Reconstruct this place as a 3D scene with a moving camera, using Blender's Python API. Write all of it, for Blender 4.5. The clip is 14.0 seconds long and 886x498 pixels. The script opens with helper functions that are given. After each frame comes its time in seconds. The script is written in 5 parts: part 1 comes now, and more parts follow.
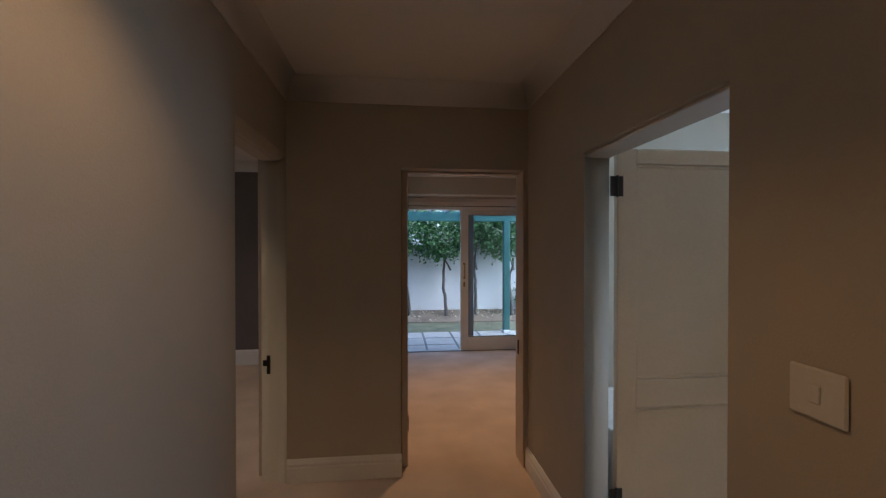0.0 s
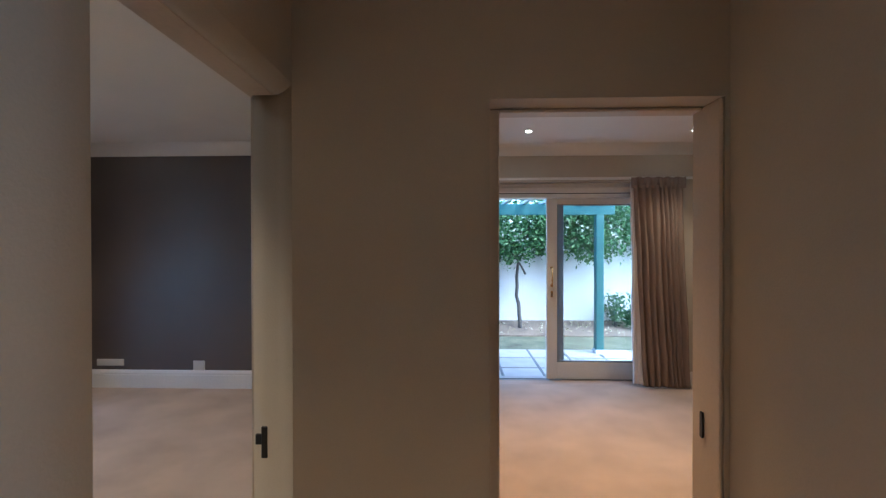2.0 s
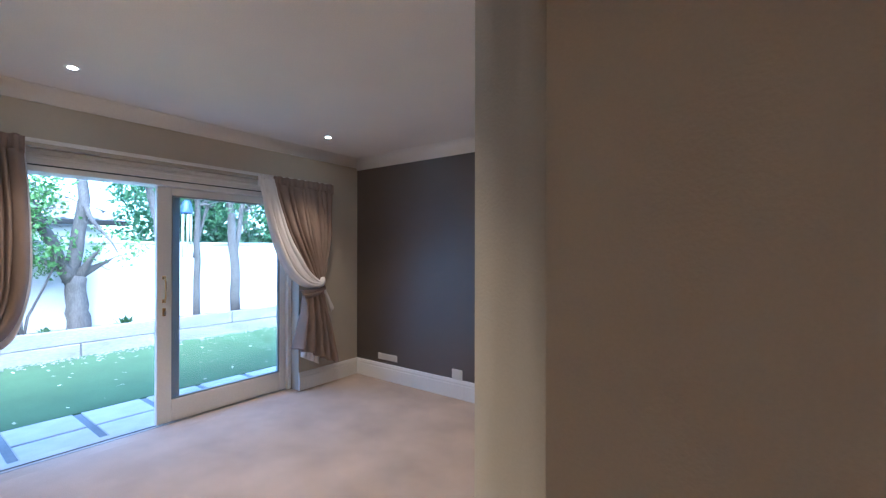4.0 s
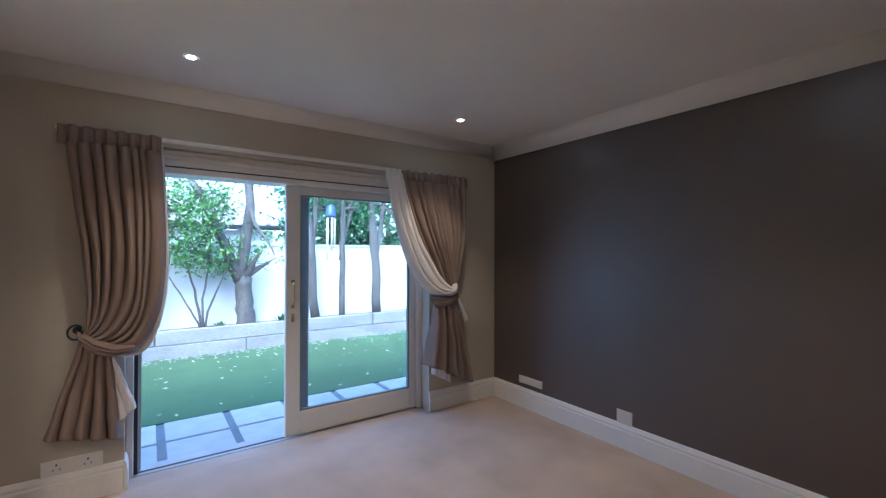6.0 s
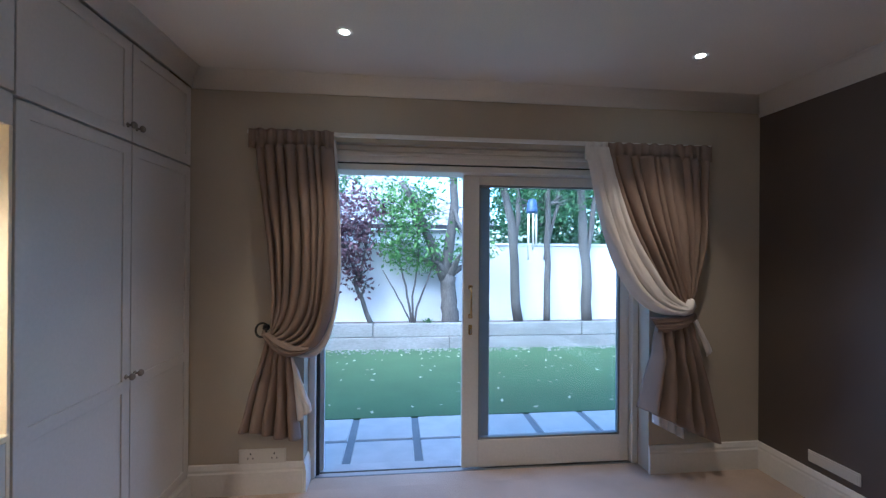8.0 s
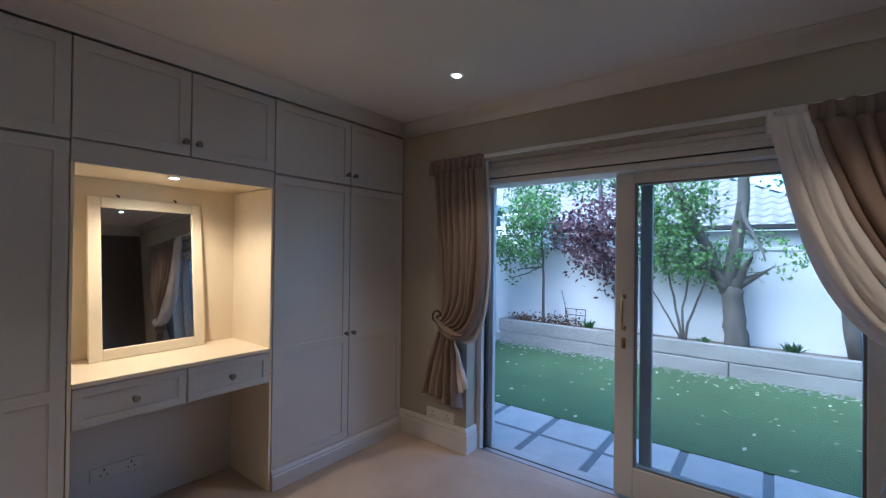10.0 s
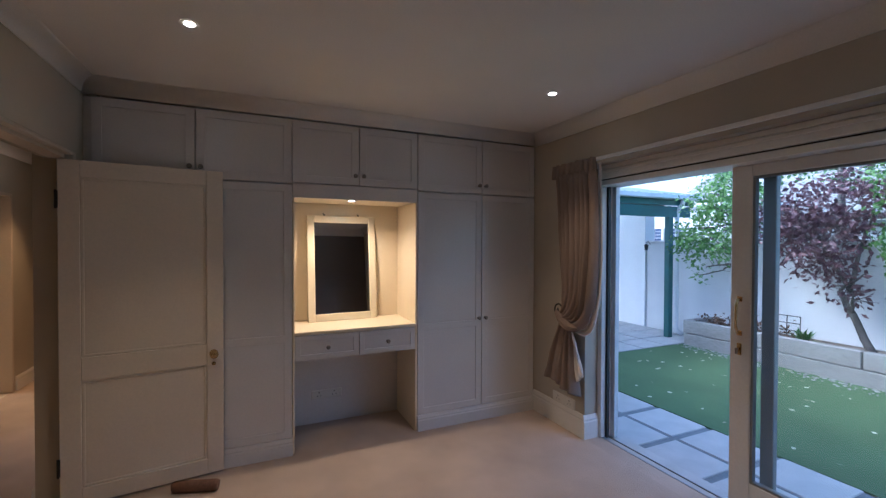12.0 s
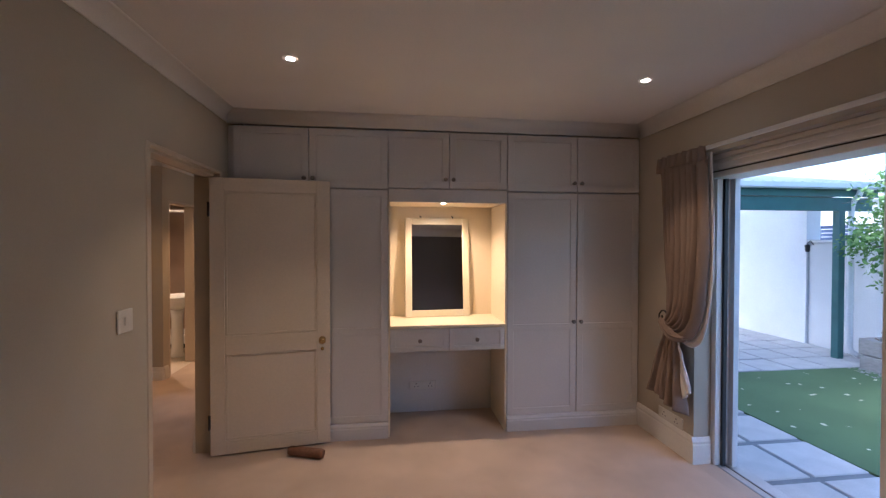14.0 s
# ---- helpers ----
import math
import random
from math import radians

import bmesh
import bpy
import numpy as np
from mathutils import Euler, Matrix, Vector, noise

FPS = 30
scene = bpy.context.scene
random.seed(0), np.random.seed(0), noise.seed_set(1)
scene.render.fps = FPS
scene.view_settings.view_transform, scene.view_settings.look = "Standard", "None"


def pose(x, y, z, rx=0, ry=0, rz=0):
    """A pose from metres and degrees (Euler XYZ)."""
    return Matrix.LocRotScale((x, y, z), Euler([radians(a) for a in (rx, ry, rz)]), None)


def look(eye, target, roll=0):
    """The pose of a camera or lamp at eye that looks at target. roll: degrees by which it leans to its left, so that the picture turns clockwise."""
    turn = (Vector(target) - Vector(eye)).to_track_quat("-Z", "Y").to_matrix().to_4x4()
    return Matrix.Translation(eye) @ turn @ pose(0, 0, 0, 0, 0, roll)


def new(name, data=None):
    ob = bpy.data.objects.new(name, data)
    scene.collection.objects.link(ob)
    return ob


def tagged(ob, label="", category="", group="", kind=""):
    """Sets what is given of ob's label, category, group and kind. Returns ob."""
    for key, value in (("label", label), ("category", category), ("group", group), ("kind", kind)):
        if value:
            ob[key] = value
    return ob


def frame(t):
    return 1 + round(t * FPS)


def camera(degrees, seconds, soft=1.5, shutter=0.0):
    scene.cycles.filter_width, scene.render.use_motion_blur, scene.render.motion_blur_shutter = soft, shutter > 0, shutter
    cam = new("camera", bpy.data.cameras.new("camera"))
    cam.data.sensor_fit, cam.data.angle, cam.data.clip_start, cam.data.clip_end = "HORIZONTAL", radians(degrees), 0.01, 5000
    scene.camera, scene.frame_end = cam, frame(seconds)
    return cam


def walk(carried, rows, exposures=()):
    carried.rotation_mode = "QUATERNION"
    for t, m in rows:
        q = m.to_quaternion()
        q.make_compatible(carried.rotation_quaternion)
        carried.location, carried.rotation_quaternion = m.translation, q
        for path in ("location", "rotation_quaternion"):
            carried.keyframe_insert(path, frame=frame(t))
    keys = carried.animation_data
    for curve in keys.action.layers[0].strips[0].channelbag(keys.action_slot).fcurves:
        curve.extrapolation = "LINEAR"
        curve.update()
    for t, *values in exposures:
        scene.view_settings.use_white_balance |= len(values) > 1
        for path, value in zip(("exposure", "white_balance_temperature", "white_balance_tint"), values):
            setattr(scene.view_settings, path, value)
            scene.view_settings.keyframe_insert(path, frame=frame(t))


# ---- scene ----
cam = camera(92.9, 14.0, soft=1.35)
PATH = [
    (0, (0.261, 0.618, 1.533), (0.483, 2.606, 1.515), -0.0),
    (0.5, (0.229, 0.914, 1.511), (0.441, 2.902, 1.493), 0.2),
    (1, (0.193, 1.218, 1.513), (0.393, 3.208, 1.504), 0.3),
    (1.5, (0.2, 1.574, 1.5), (0.336, 3.569, 1.501), -0.0),
    (2, (0.173, 1.867, 1.504), (0.109, 3.866, 1.492), -0.1),
    (2.5, (0.12, 2.129, 1.503), (-0.243, 4.096, 1.507), 0.2),
    (3, (0.072, 2.385, 1.509), (-0.604, 4.267, 1.51), 0.1),
    (3.5, (-0.02, 2.607, 1.501), (-0.988, 4.357, 1.508), 0.1),
    (4, (-0.156, 2.737, 1.502), (-1.342, 4.348, 1.507), 0.1),
    (6.5, (-0.884, 3.349, 1.506), (-2.604, 4.37, 1.524), 0.2),
    (7, (-1.072, 3.416, 1.52), (-2.881, 4.269, 1.535), 0.3),
    (7.5, (-1.245, 3.556, 1.529), (-3.159, 4.137, 1.533), 0.4),
    (8, (-1.334, 3.729, 1.52), (-3.323, 3.94, 1.524), 0.4),
    (8.5, (-1.343, 3.964, 1.526), (-3.329, 3.727, 1.526), 0.4),
    (9, (-1.372, 4.272, 1.518), (-3.272, 3.646, 1.523), 0.4),
    (9.2, (-1.377, 4.415, 1.505), (-3.224, 3.649, 1.522), 0.4),
    (11.3, (-1.503, 5.627, 1.585), (-2.579, 3.942, 1.555), 0.4),
    (11.5, (-1.52, 5.69, 1.573), (-2.521, 3.959, 1.55), 0.3),
    (12, (-1.616, 5.773, 1.585), (-2.435, 3.949, 1.556), 0.2),
    (12.5, (-1.737, 5.834, 1.586), (-2.375, 3.938, 1.559), 0.2),
    (13, (-1.819, 5.868, 1.588), (-2.298, 3.927, 1.56), 0.1),
    (13.5, (-1.865, 5.896, 1.593), (-2.221, 3.928, 1.562), 0.1),
    (14, (-1.883, 5.908, 1.587), (-2.137, 3.924, 1.558), 0.1),
]
walk(cam, [(t, look(eye, target, roll)) for t, eye, target, roll in PATH], [
    (0.0, 1.78, 4950, 4), (0.5, 2.15, 4950, 5), (1.5, 2.7, 4700, 2), (2.5, 3.0, 4400, 0), (3.0, 3.1, 4300, 0), (4.0, 3.45, 4300, 3), (6.5, 2.88, 4350, 2), (7.5, 2.78, 4350, 2), (9.0, 2.38, 4450, 2),
    (11.5, 2.17, 4650, 5), (13.0, 2.58, 5000, 11), (14.0, 2.6, 5150, 13)])

# ---- world and light ----
world = bpy.data.worlds.new("sky")
scene.world = world
world.use_nodes = True
wn = world.node_tree.nodes
sky = wn.new("ShaderNodeTexSky")
sky.sky_type, sky.sun_disc = "NISHITA", False
sky.sun_elevation, sky.sun_rotation = radians(46), radians(125)
sky.dust_density, sky.air_density = 3.0, 1.0
wn["Background"].inputs["Strength"].default_value = 0.15
world.node_tree.links.new(sky.outputs[0], wn["Background"].inputs["Color"])

sun = new("sun", bpy.data.lights.new("sun", "SUN"))
sun.data.energy, sun.data.angle, sun.data.color = 0.3, radians(50), (1.0, 0.97, 0.93)
sun.matrix_world = look((7.4, -5.2, 9.0), (0, 0, 0))

WARM = (1.0, 0.65, 0.36)
HALL_WARM = (1.0, 0.50, 0.18)
LAMP_WATT = 8.0

# area lamp added outside the bathroom window to strengthen its daylight
skylight = new("window_fill_lamp", bpy.data.lights.new("window_fill_lamp", "AREA"))
skylight.data.shape, skylight.data.size, skylight.data.size_y = "RECTANGLE", 0.78, 0.82
skylight.data.energy, skylight.data.color = 7.0, (0.82, 0.91, 1.0)
skylight.matrix_world = look((3.36, 2.91, 1.61), (2.0, 2.80, 1.85))


# ---- materials ----
def mat(name, base, rough=0.6, metal=0.0, var=0.06, scale=3.0, fine=90.0, grain=0.03, bump=0.15, spec=0.5, piece=0.0, stretch=(1, 1, 1)):
    """A painted or natural surface: broad blotches, fine grain, a little relief."""
    m = bpy.data.materials.new(name)
    m.use_nodes = True
    nt = m.node_tree
    n, l = nt.nodes, nt.links
    b = n["Principled BSDF"]
    co, mp = n.new("ShaderNodeTexCoord"), n.new("ShaderNodeMapping")
    mp.inputs["Scale"].default_value = stretch
    l.new(co.outputs["Object"], mp.inputs["Vector"])
    big, small = n.new("ShaderNodeTexNoise"), n.new("ShaderNodeTexNoise")
    big.inputs["Scale"].default_value, small.inputs["Scale"].default_value = scale, fine
    big.inputs["Detail"].default_value, small.inputs["Detail"].default_value = 4, 3
    l.new(mp.outputs[0], big.inputs["Vector"]), l.new(mp.outputs[0], small.inputs["Vector"])
    r1, r2 = n.new("ShaderNodeMapRange"), n.new("ShaderNodeMapRange")
    r1.inputs["From Min"].default_value, r1.inputs["From Max"].default_value = 0.3, 0.7
    r1.inputs["To Min"].default_value, r1.inputs["To Max"].default_value = 1 - var, 1 + var
    r2.inputs["From Min"].default_value, r2.inputs["From Max"].default_value = 0.3, 0.7
    r2.inputs["To Min"].default_value, r2.inputs["To Max"].default_value = 1 - grain, 1 + grain
    l.new(big.outputs[0], r1.inputs[0]), l.new(small.outputs[0], r2.inputs[0])
    mul = n.new("ShaderNodeMath")
    mul.operation = "MULTIPLY"
    l.new(r1.outputs[0], mul.inputs[0]), l.new(r2.outputs[0], mul.inputs[1])
    last = mul
    if piece:
        info, r3, m3 = n.new("ShaderNodeObjectInfo"), n.new("ShaderNodeMapRange"), n.new("ShaderNodeMath")
        r3.inputs["To Min"].default_value, r3.inputs["To Max"].default_value = 1 - piece, 1 + piece
        l.new(info.outputs["Random"], r3.inputs[0])
        m3.operation = "MULTIPLY"
        l.new(mul.outputs[0], m3.inputs[0]), l.new(r3.outputs[0], m3.inputs[1])
        last = m3
    sc = n.new("ShaderNodeVectorMath")
    sc.operation = "SCALE"
    sc.inputs[0].default_value = base
    l.new(last.outputs[0], sc.inputs["Scale"])
    l.new(sc.outputs[0], b.inputs["Base Color"])
    bp = n.new("ShaderNodeBump")
    bp.inputs["Strength"].default_value, bp.inputs["Distance"].default_value = bump, 0.004
    l.new(small.outputs[0], bp.inputs["Height"]), l.new(bp.outputs[0], b.inputs["Normal"])
    b.inputs["Roughness"].default_value, b.inputs["Metallic"].default_value = rough, metal
    b.inputs["Specular IOR Level"].default_value = spec
    return m


def leaf_mat(name, dark, light):
    m = bpy.data.materials.new(name)
    m.use_nodes = True
    n, l = m.node_tree.nodes, m.node_tree.links
    b = n["Principled BSDF"]
    geo, mix = n.new("ShaderNodeNewGeometry"), n.new("ShaderNodeMix")
    mix.data_type = "RGBA"
    mix.inputs["A"].default_value, mix.inputs["B"].default_value = (*dark, 1), (*light, 1)
    l.new(geo.outputs["Random Per Island"], mix.inputs["Factor"])
    l.new(mix.outputs["Result"], b.inputs["Base Color"])
    b.inputs["Roughness"].default_value = 0.45
    tr, add = n.new("ShaderNodeBsdfTranslucent"), n.new("ShaderNodeMixShader")
    l.new(mix.outputs["Result"], tr.inputs["Color"])
    add.inputs[0].default_value = 0.35
    l.new(b.outputs[0], add.inputs[1]), l.new(tr.outputs[0], add.inputs[2])
    l.new(add.outputs[0], n["Material Output"].inputs["Surface"])
    return m


def glow(name, colour, strength):
    m = bpy.data.materials.new(name)
    m.use_nodes = True
    b = m.node_tree.nodes["Principled BSDF"]
    b.inputs["Base Color"].default_value = (*colour, 1)
    b.inputs["Emission Color"].default_value = (*colour, 1)
    b.inputs["Emission Strength"].default_value = strength
    return m


def glass_mat(name):
    m = bpy.data.materials.new(name)
    m.use_nodes = True
    n, l = m.node_tree.nodes, m.node_tree.links
    tr, gl, fr, mx = n.new("ShaderNodeBsdfTransparent"), n.new("ShaderNodeBsdfGlossy"), n.new("ShaderNodeFresnel"), n.new("ShaderNodeMixShader")
    tr.inputs[0].default_value = (0.97, 0.985, 0.98, 1)
    gl.inputs["Roughness"].default_value = 0.02
    fr.inputs[0].default_value = 1.5
    l.new(fr.outputs[0], mx.inputs[0]), l.new(tr.outputs[0], mx.inputs[1]), l.new(gl.outputs[0], mx.inputs[2])
    l.new(mx.outputs[0], n["Material Output"].inputs["Surface"])
    return m


WALL = mat("taupe_wall_paint", (0.450, 0.398, 0.312), 0.7, var=0.03, fine=160, grain=0.02, bump=0.2)
DARK = mat("dark_brown_wall_paint", (0.072, 0.052, 0.042), 0.45, var=0.05, fine=160, bump=0.10, spec=0.8)
washable = DARK.node_tree.nodes["Principled BSDF"].inputs       # a satin, washable paint
washable["Coat Weight"].default_value, washable["Coat Roughness"].default_value, washable["Coat IOR"].default_value = 0.6, 0.36, 1.5
WHITE = mat("white_trim_paint", (0.74, 0.71, 0.66), 0.42, var=0.03, scale=2, fine=60, bump=0.06)
CREAM = mat("cream_door_paint", (0.68, 0.585, 0.455), 0.42, var=0.04, scale=2, fine=70, bump=0.08)
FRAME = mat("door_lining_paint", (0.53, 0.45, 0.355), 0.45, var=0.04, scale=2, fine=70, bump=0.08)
CUPB = mat("cupboard_paint", (0.60, 0.565, 0.53), 0.3, var=0.03, scale=2, fine=70, bump=0.06)
CEIL = mat("ceiling_paint", (0.76, 0.725, 0.67), 0.8, var=0.03, scale=1.5, fine=120, bump=0.1)
CARPET = mat("beige_carpet", (0.53, 0.42, 0.335), 0.97, var=0.14, scale=2.2, fine=420, grain=0.16, bump=0.8, spec=0.1)
TILE = mat("beige_floor_tile", (0.62, 0.55, 0.46), 0.35, var=0.06, scale=4)
BROWN_TILE = mat("brown_wall_tile", (0.30, 0.20, 0.14), 0.35, var=0.08, scale=4)
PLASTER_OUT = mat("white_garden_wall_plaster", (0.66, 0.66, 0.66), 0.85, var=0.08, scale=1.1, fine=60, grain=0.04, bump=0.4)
# the same white plaster, colour lightened to offset the verandah's shade
PLASTER_LIFTED = mat("white_plaster_lifted_for_shade", (0.80, 0.80, 0.80), 0.8, var=0.05, scale=1.3, fine=60, grain=0.03, bump=0.3)
GREY_ALU = mat("grey_green_frame_paint", (0.20, 0.205, 0.20), 0.45, var=0.04)
GREEN = mat("dark_green_beam_paint", (0.035, 0.11, 0.105), 0.5, var=0.12, scale=5)
TEAL = mat("teal_post_paint", (0.045, 0.135, 0.135), 0.5, var=0.12, scale=5)
SLAB = mat("pale_grey_paving_slab", (0.43, 0.415, 0.395), 0.85, var=0.09, scale=5, fine=120, grain=0.08, bump=0.5, piece=0.06)
JOINT = mat("grey_paving_joint", (0.17, 0.18, 0.185), 0.95, var=0.12, scale=8, fine=150, grain=0.15, bump=0.8)
TURF = mat("green_artificial_turf", (0.092, 0.142, 0.066), 0.95, var=0.10, scale=1.5, fine=300, grain=0.25, bump=1.0, spec=0.2)
LAWN = mat("patchy_lawn", (0.13, 0.135, 0.085), 0.95, var=0.4, scale=2.5, fine=90, grain=0.3, bump=1.0)
SOIL = mat("brown_soil", (0.17, 0.135, 0.105), 0.95, var=0.3, scale=3, fine=60, grain=0.3, bump=1.0)
SLEEPER = mat("weathered_concrete_sleeper", (0.27, 0.255, 0.24), 0.9, var=0.16, scale=4, fine=60, grain=0.12, bump=0.6, stretch=(1, 0.3, 1))
PEBBLE = mat("pale_pebble", (0.28, 0.27, 0.255), 0.8, var=0.25, scale=20)
BARK = mat("grey_brown_bark", (0.105, 0.094, 0.084), 0.9, var=0.22, scale=9, fine=60, grain=0.2, bump=1.0, stretch=(1, 1, 0.25))
ROOFT = mat("grey_roof_tile", (0.27, 0.26, 0.265), 0.7, var=0.12, scale=3, fine=30, grain=0.08, bump=0.4)
FABRIC = mat("taupe_curtain_fabric", (0.262, 0.194, 0.154), 0.9, var=0.06, scale=3, fine=500, grain=0.10, bump=0.5, spec=0.2)
LINING = mat("white_curtain_lining", (0.74, 0.70, 0.68), 0.9, var=0.03, fine=500, bump=0.3, spec=0.2)
BRASS = mat("brass", (0.62, 0.42, 0.18), 0.25, 1.0, var=0.08, scale=30)
STEEL = mat("brushed_nickel", (0.26, 0.235, 0.21), 0.3, 1.0, var=0.05, scale=30)
BLACK = mat("black_metal", (0.03, 0.028, 0.027), 0.4, 0.3)
RUBBER = mat("black_weather_strip", (0.02, 0.022, 0.024), 0.6)
PLASTIC = mat("white_plastic", (0.64, 0.61, 0.55), 0.35, var=0.01, bump=0.02)
CERAMIC = mat("white_ceramic", (0.82, 0.80, 0.77), 0.12, var=0.01, bump=0.02)
WOODLOG = mat("brown_log_wood", (0.14, 0.065, 0.035), 0.6, var=0.25, scale=10, fine=60, grain=0.15, bump=0.5)
def translucent(m, share):
    """Lets part of the light through a painted sheet."""
    n, l = m.node_tree.nodes, m.node_tree.links
    b, t, x = n["Principled BSDF"], n.new("ShaderNodeBsdfTranslucent"), n.new("ShaderNodeMixShader")
    t.inputs[0].default_value = (0.85, 0.88, 0.9, 1)
    x.inputs[0].default_value = share
    l.new(b.outputs[0], x.inputs[1]), l.new(t.outputs[0], x.inputs[2]), l.new(x.outputs[0], n["Material Output"].inputs["Surface"])
    return m


CLEAR_SHEET = translucent(mat("translucent_roof_sheet", (0.70, 0.72, 0.74), 0.4, var=0.05), 0.6)
SHEET = mat("pale_roof_sheet", (0.62, 0.64, 0.66), 0.5, var=0.06)
CEILWOOD = mat("brown_verandah_boards", (0.20, 0.13, 0.09), 0.7, var=0.15, scale=5)
BLUE = mat("dark_blue_enamel", (0.05, 0.08, 0.16), 0.35, var=0.05)
PALEWOOD = mat("pale_chime_tube", (0.72, 0.66, 0.52), 0.4, var=0.05)
GREEN_LEAF = leaf_mat("green_leaves", (0.035, 0.095, 0.028), (0.13, 0.24, 0.08))
BRIGHT_LEAF = leaf_mat("fresh_green_leaves", (0.06, 0.15, 0.035), (0.21, 0.34, 0.10))
DEEP_LEAF = leaf_mat("deep_green_leaves", (0.03, 0.075, 0.028), (0.09, 0.18, 0.07))
PLUM_LEAF = leaf_mat("purple_plum_leaves", (0.05, 0.020, 0.030), (0.20, 0.11, 0.12))
DRY_LEAF = leaf_mat("pale_fallen_leaves", (0.30, 0.26, 0.15), (0.70, 0.66, 0.52))
GLASS = glass_mat("clear_glass")
MIRROR = mat("mirror_silver", (0.86, 0.87, 0.87), 0.02, 1.0, var=0.0, grain=0.0, bump=0.0)
LENS = glow("lit_lamp_lens", (1.0, 0.86, 0.66), 22.0)


# ---- mesh helpers ----
def box(bm, x0, x1, y0, y1, z0, z1, bevel=0.0, seg=1):
    vs = bmesh.ops.create_cube(bm, size=1.0)["verts"]
    for v in vs:
        v.co = Vector(((x0 + x1) / 2 + v.co.x * (x1 - x0), (y0 + y1) / 2 + v.co.y * (y1 - y0), (z0 + z1) / 2 + v.co.z * (z1 - z0)))
    if bevel:
        es = list({e for v in vs for e in v.link_edges})
        bmesh.ops.bevel(bm, geom=es, offset=bevel, segments=seg, profile=0.6, affect="EDGES")
    return bm


def boxes(*rows, bevel=0.0):
    bm = bmesh.new()
    for r in rows:
        box(bm, *r, bevel=bevel)
    return bm


def tube(bm, pts, radii, seg=8):
    """A tapered tube along points."""
    rings = []
    pts = [Vector(p) for p in pts]
    for i, p in enumerate(pts):
        d = (pts[min(i + 1, len(pts) - 1)] - pts[max(i - 1, 0)]).normalized()
        a = d.orthogonal().normalized() if i == 0 else (a - d * a.dot(d)).normalized()
        c = d.cross(a)
        rings.append([bm.verts.new(p + radii[i] * (math.cos(2 * math.pi * k / seg) * a + math.sin(2 * math.pi * k / seg) * c)) for k in range(seg)])
    for r0, r1 in zip(rings, rings[1:]):
        for k in range(seg):
            bm.faces.new((r0[k], r0[(k + 1) % seg], r1[(k + 1) % seg], r1[k])).smooth = True
    bm.faces.new(rings[0][::-1]), bm.faces.new(rings[-1])
    return bm


def lathe(bm, profile, m=Matrix.Identity(4), seg=20):
    """A turned shape: rows of radius and height, round the z axis of m."""
    rings = [[bm.verts.new(m @ Vector((max(r, 1e-4) * math.cos(2 * math.pi * k / seg), max(r, 1e-4) * math.sin(2 * math.pi * k / seg), z))) for k in range(seg)] for r, z in profile]
    for r0, r1 in zip(rings, rings[1:]):
        for k in range(seg):
            bm.faces.new((r0[k], r0[(k + 1) % seg], r1[(k + 1) % seg], r1[k])).smooth = True
    bm.faces.new(rings[0][::-1]), bm.faces.new(rings[-1])
    return bm


def moulding(bm, p0, p1, inward, profile):
    """A profile of (depth from the wall, height) drawn out along the foot of a wall from p0 to p1."""
    p0, p1, inward = Vector((*p0, 0)), Vector((*p1, 0)), Vector((*inward, 0))
    ends = [[bm.verts.new(p + inward * d + Vector((0, 0, z))) for d, z in profile] for p in (p0, p1)]
    n = len(profile)
    for k in range(n):
        bm.faces.new((ends[0][k], ends[0][(k + 1) % n], ends[1][(k + 1) % n], ends[1][k]))
    bm.faces.new(ends[0]), bm.faces.new(ends[1][::-1])
    bmesh.ops.recalc_face_normals(bm, faces=bm.faces)
    return bm


def mesh_ob(name, bm, material):
    me = bpy.data.meshes.new(name)
    bm.normal_update()
    bm.to_mesh(me)
    bm.free()
    me.materials.append(material)
    return new(name, me)


def thing(name, label, category, group="", m=None, kind=""):
    ob = new(name)
    ob.empty_display_size = 0.1
    if m is not None:
        ob.matrix_world = m
    return tagged(ob, label, category, group, kind)


def part(name, bm, material, parent, label=""):
    ob = mesh_ob(name, bm, material)
    ob.parent = parent
    return tagged(ob, label)


def setting(name, bm, material, label, category="wall"):
    return tagged(mesh_ob(name, bm, material), label, category, "", "structure")


# ---- plan ----
CEIL_Z, TOP = 2.60, 2.78
AX0, AX1, AY0, AY1 = -4.06, -0.64, 1.95, 6.267      # bedroom with the cupboards
CUP = 2.465                                         # cupboard fronts
HX0, HX1, HY1, HY0 = -0.44, 1.16, 3.42, -2.3        # hall
HT = 0.165                                          # thickness of the wall to the bathroom
NX = 0.70                                            # hall side wall where it narrows
BX1, BY0, BY1 = 2.95, 3.60, 6.48                    # second bedroom
OUT_W, OUT_N = AX0 - 0.30, BY1 + 0.30
OPEN_W = 2.30
A_OPEN, B_OPEN = 3.145, 0.16
G = -0.05                                           # ground outside

# ---- walls ----
setting("wall_west", boxes((OUT_W, AX0, -3.2, A_OPEN, G - 0.2, TOP), (OUT_W, AX0, A_OPEN + OPEN_W, OUT_N, G - 0.2, TOP), (OUT_W, AX0, A_OPEN, A_OPEN + OPEN_W, 2.20, TOP)),
        WALL, "taupe painted plaster wall with a wide sliding door opening")
setting("wall_north", boxes((AX0, AX1, AY1, OUT_N, G - 0.2, TOP)), DARK, "dark brown painted feature wall")
setting("wall_between", boxes((AX1, HX0, HY0, 2.555, G, TOP), (AX1, HX0, 3.56, OUT_N, G, TOP), (AX1, HX0, 2.555, 3.56, 2.118, TOP)), WALL, "taupe painted plaster wall between bedroom and hall")
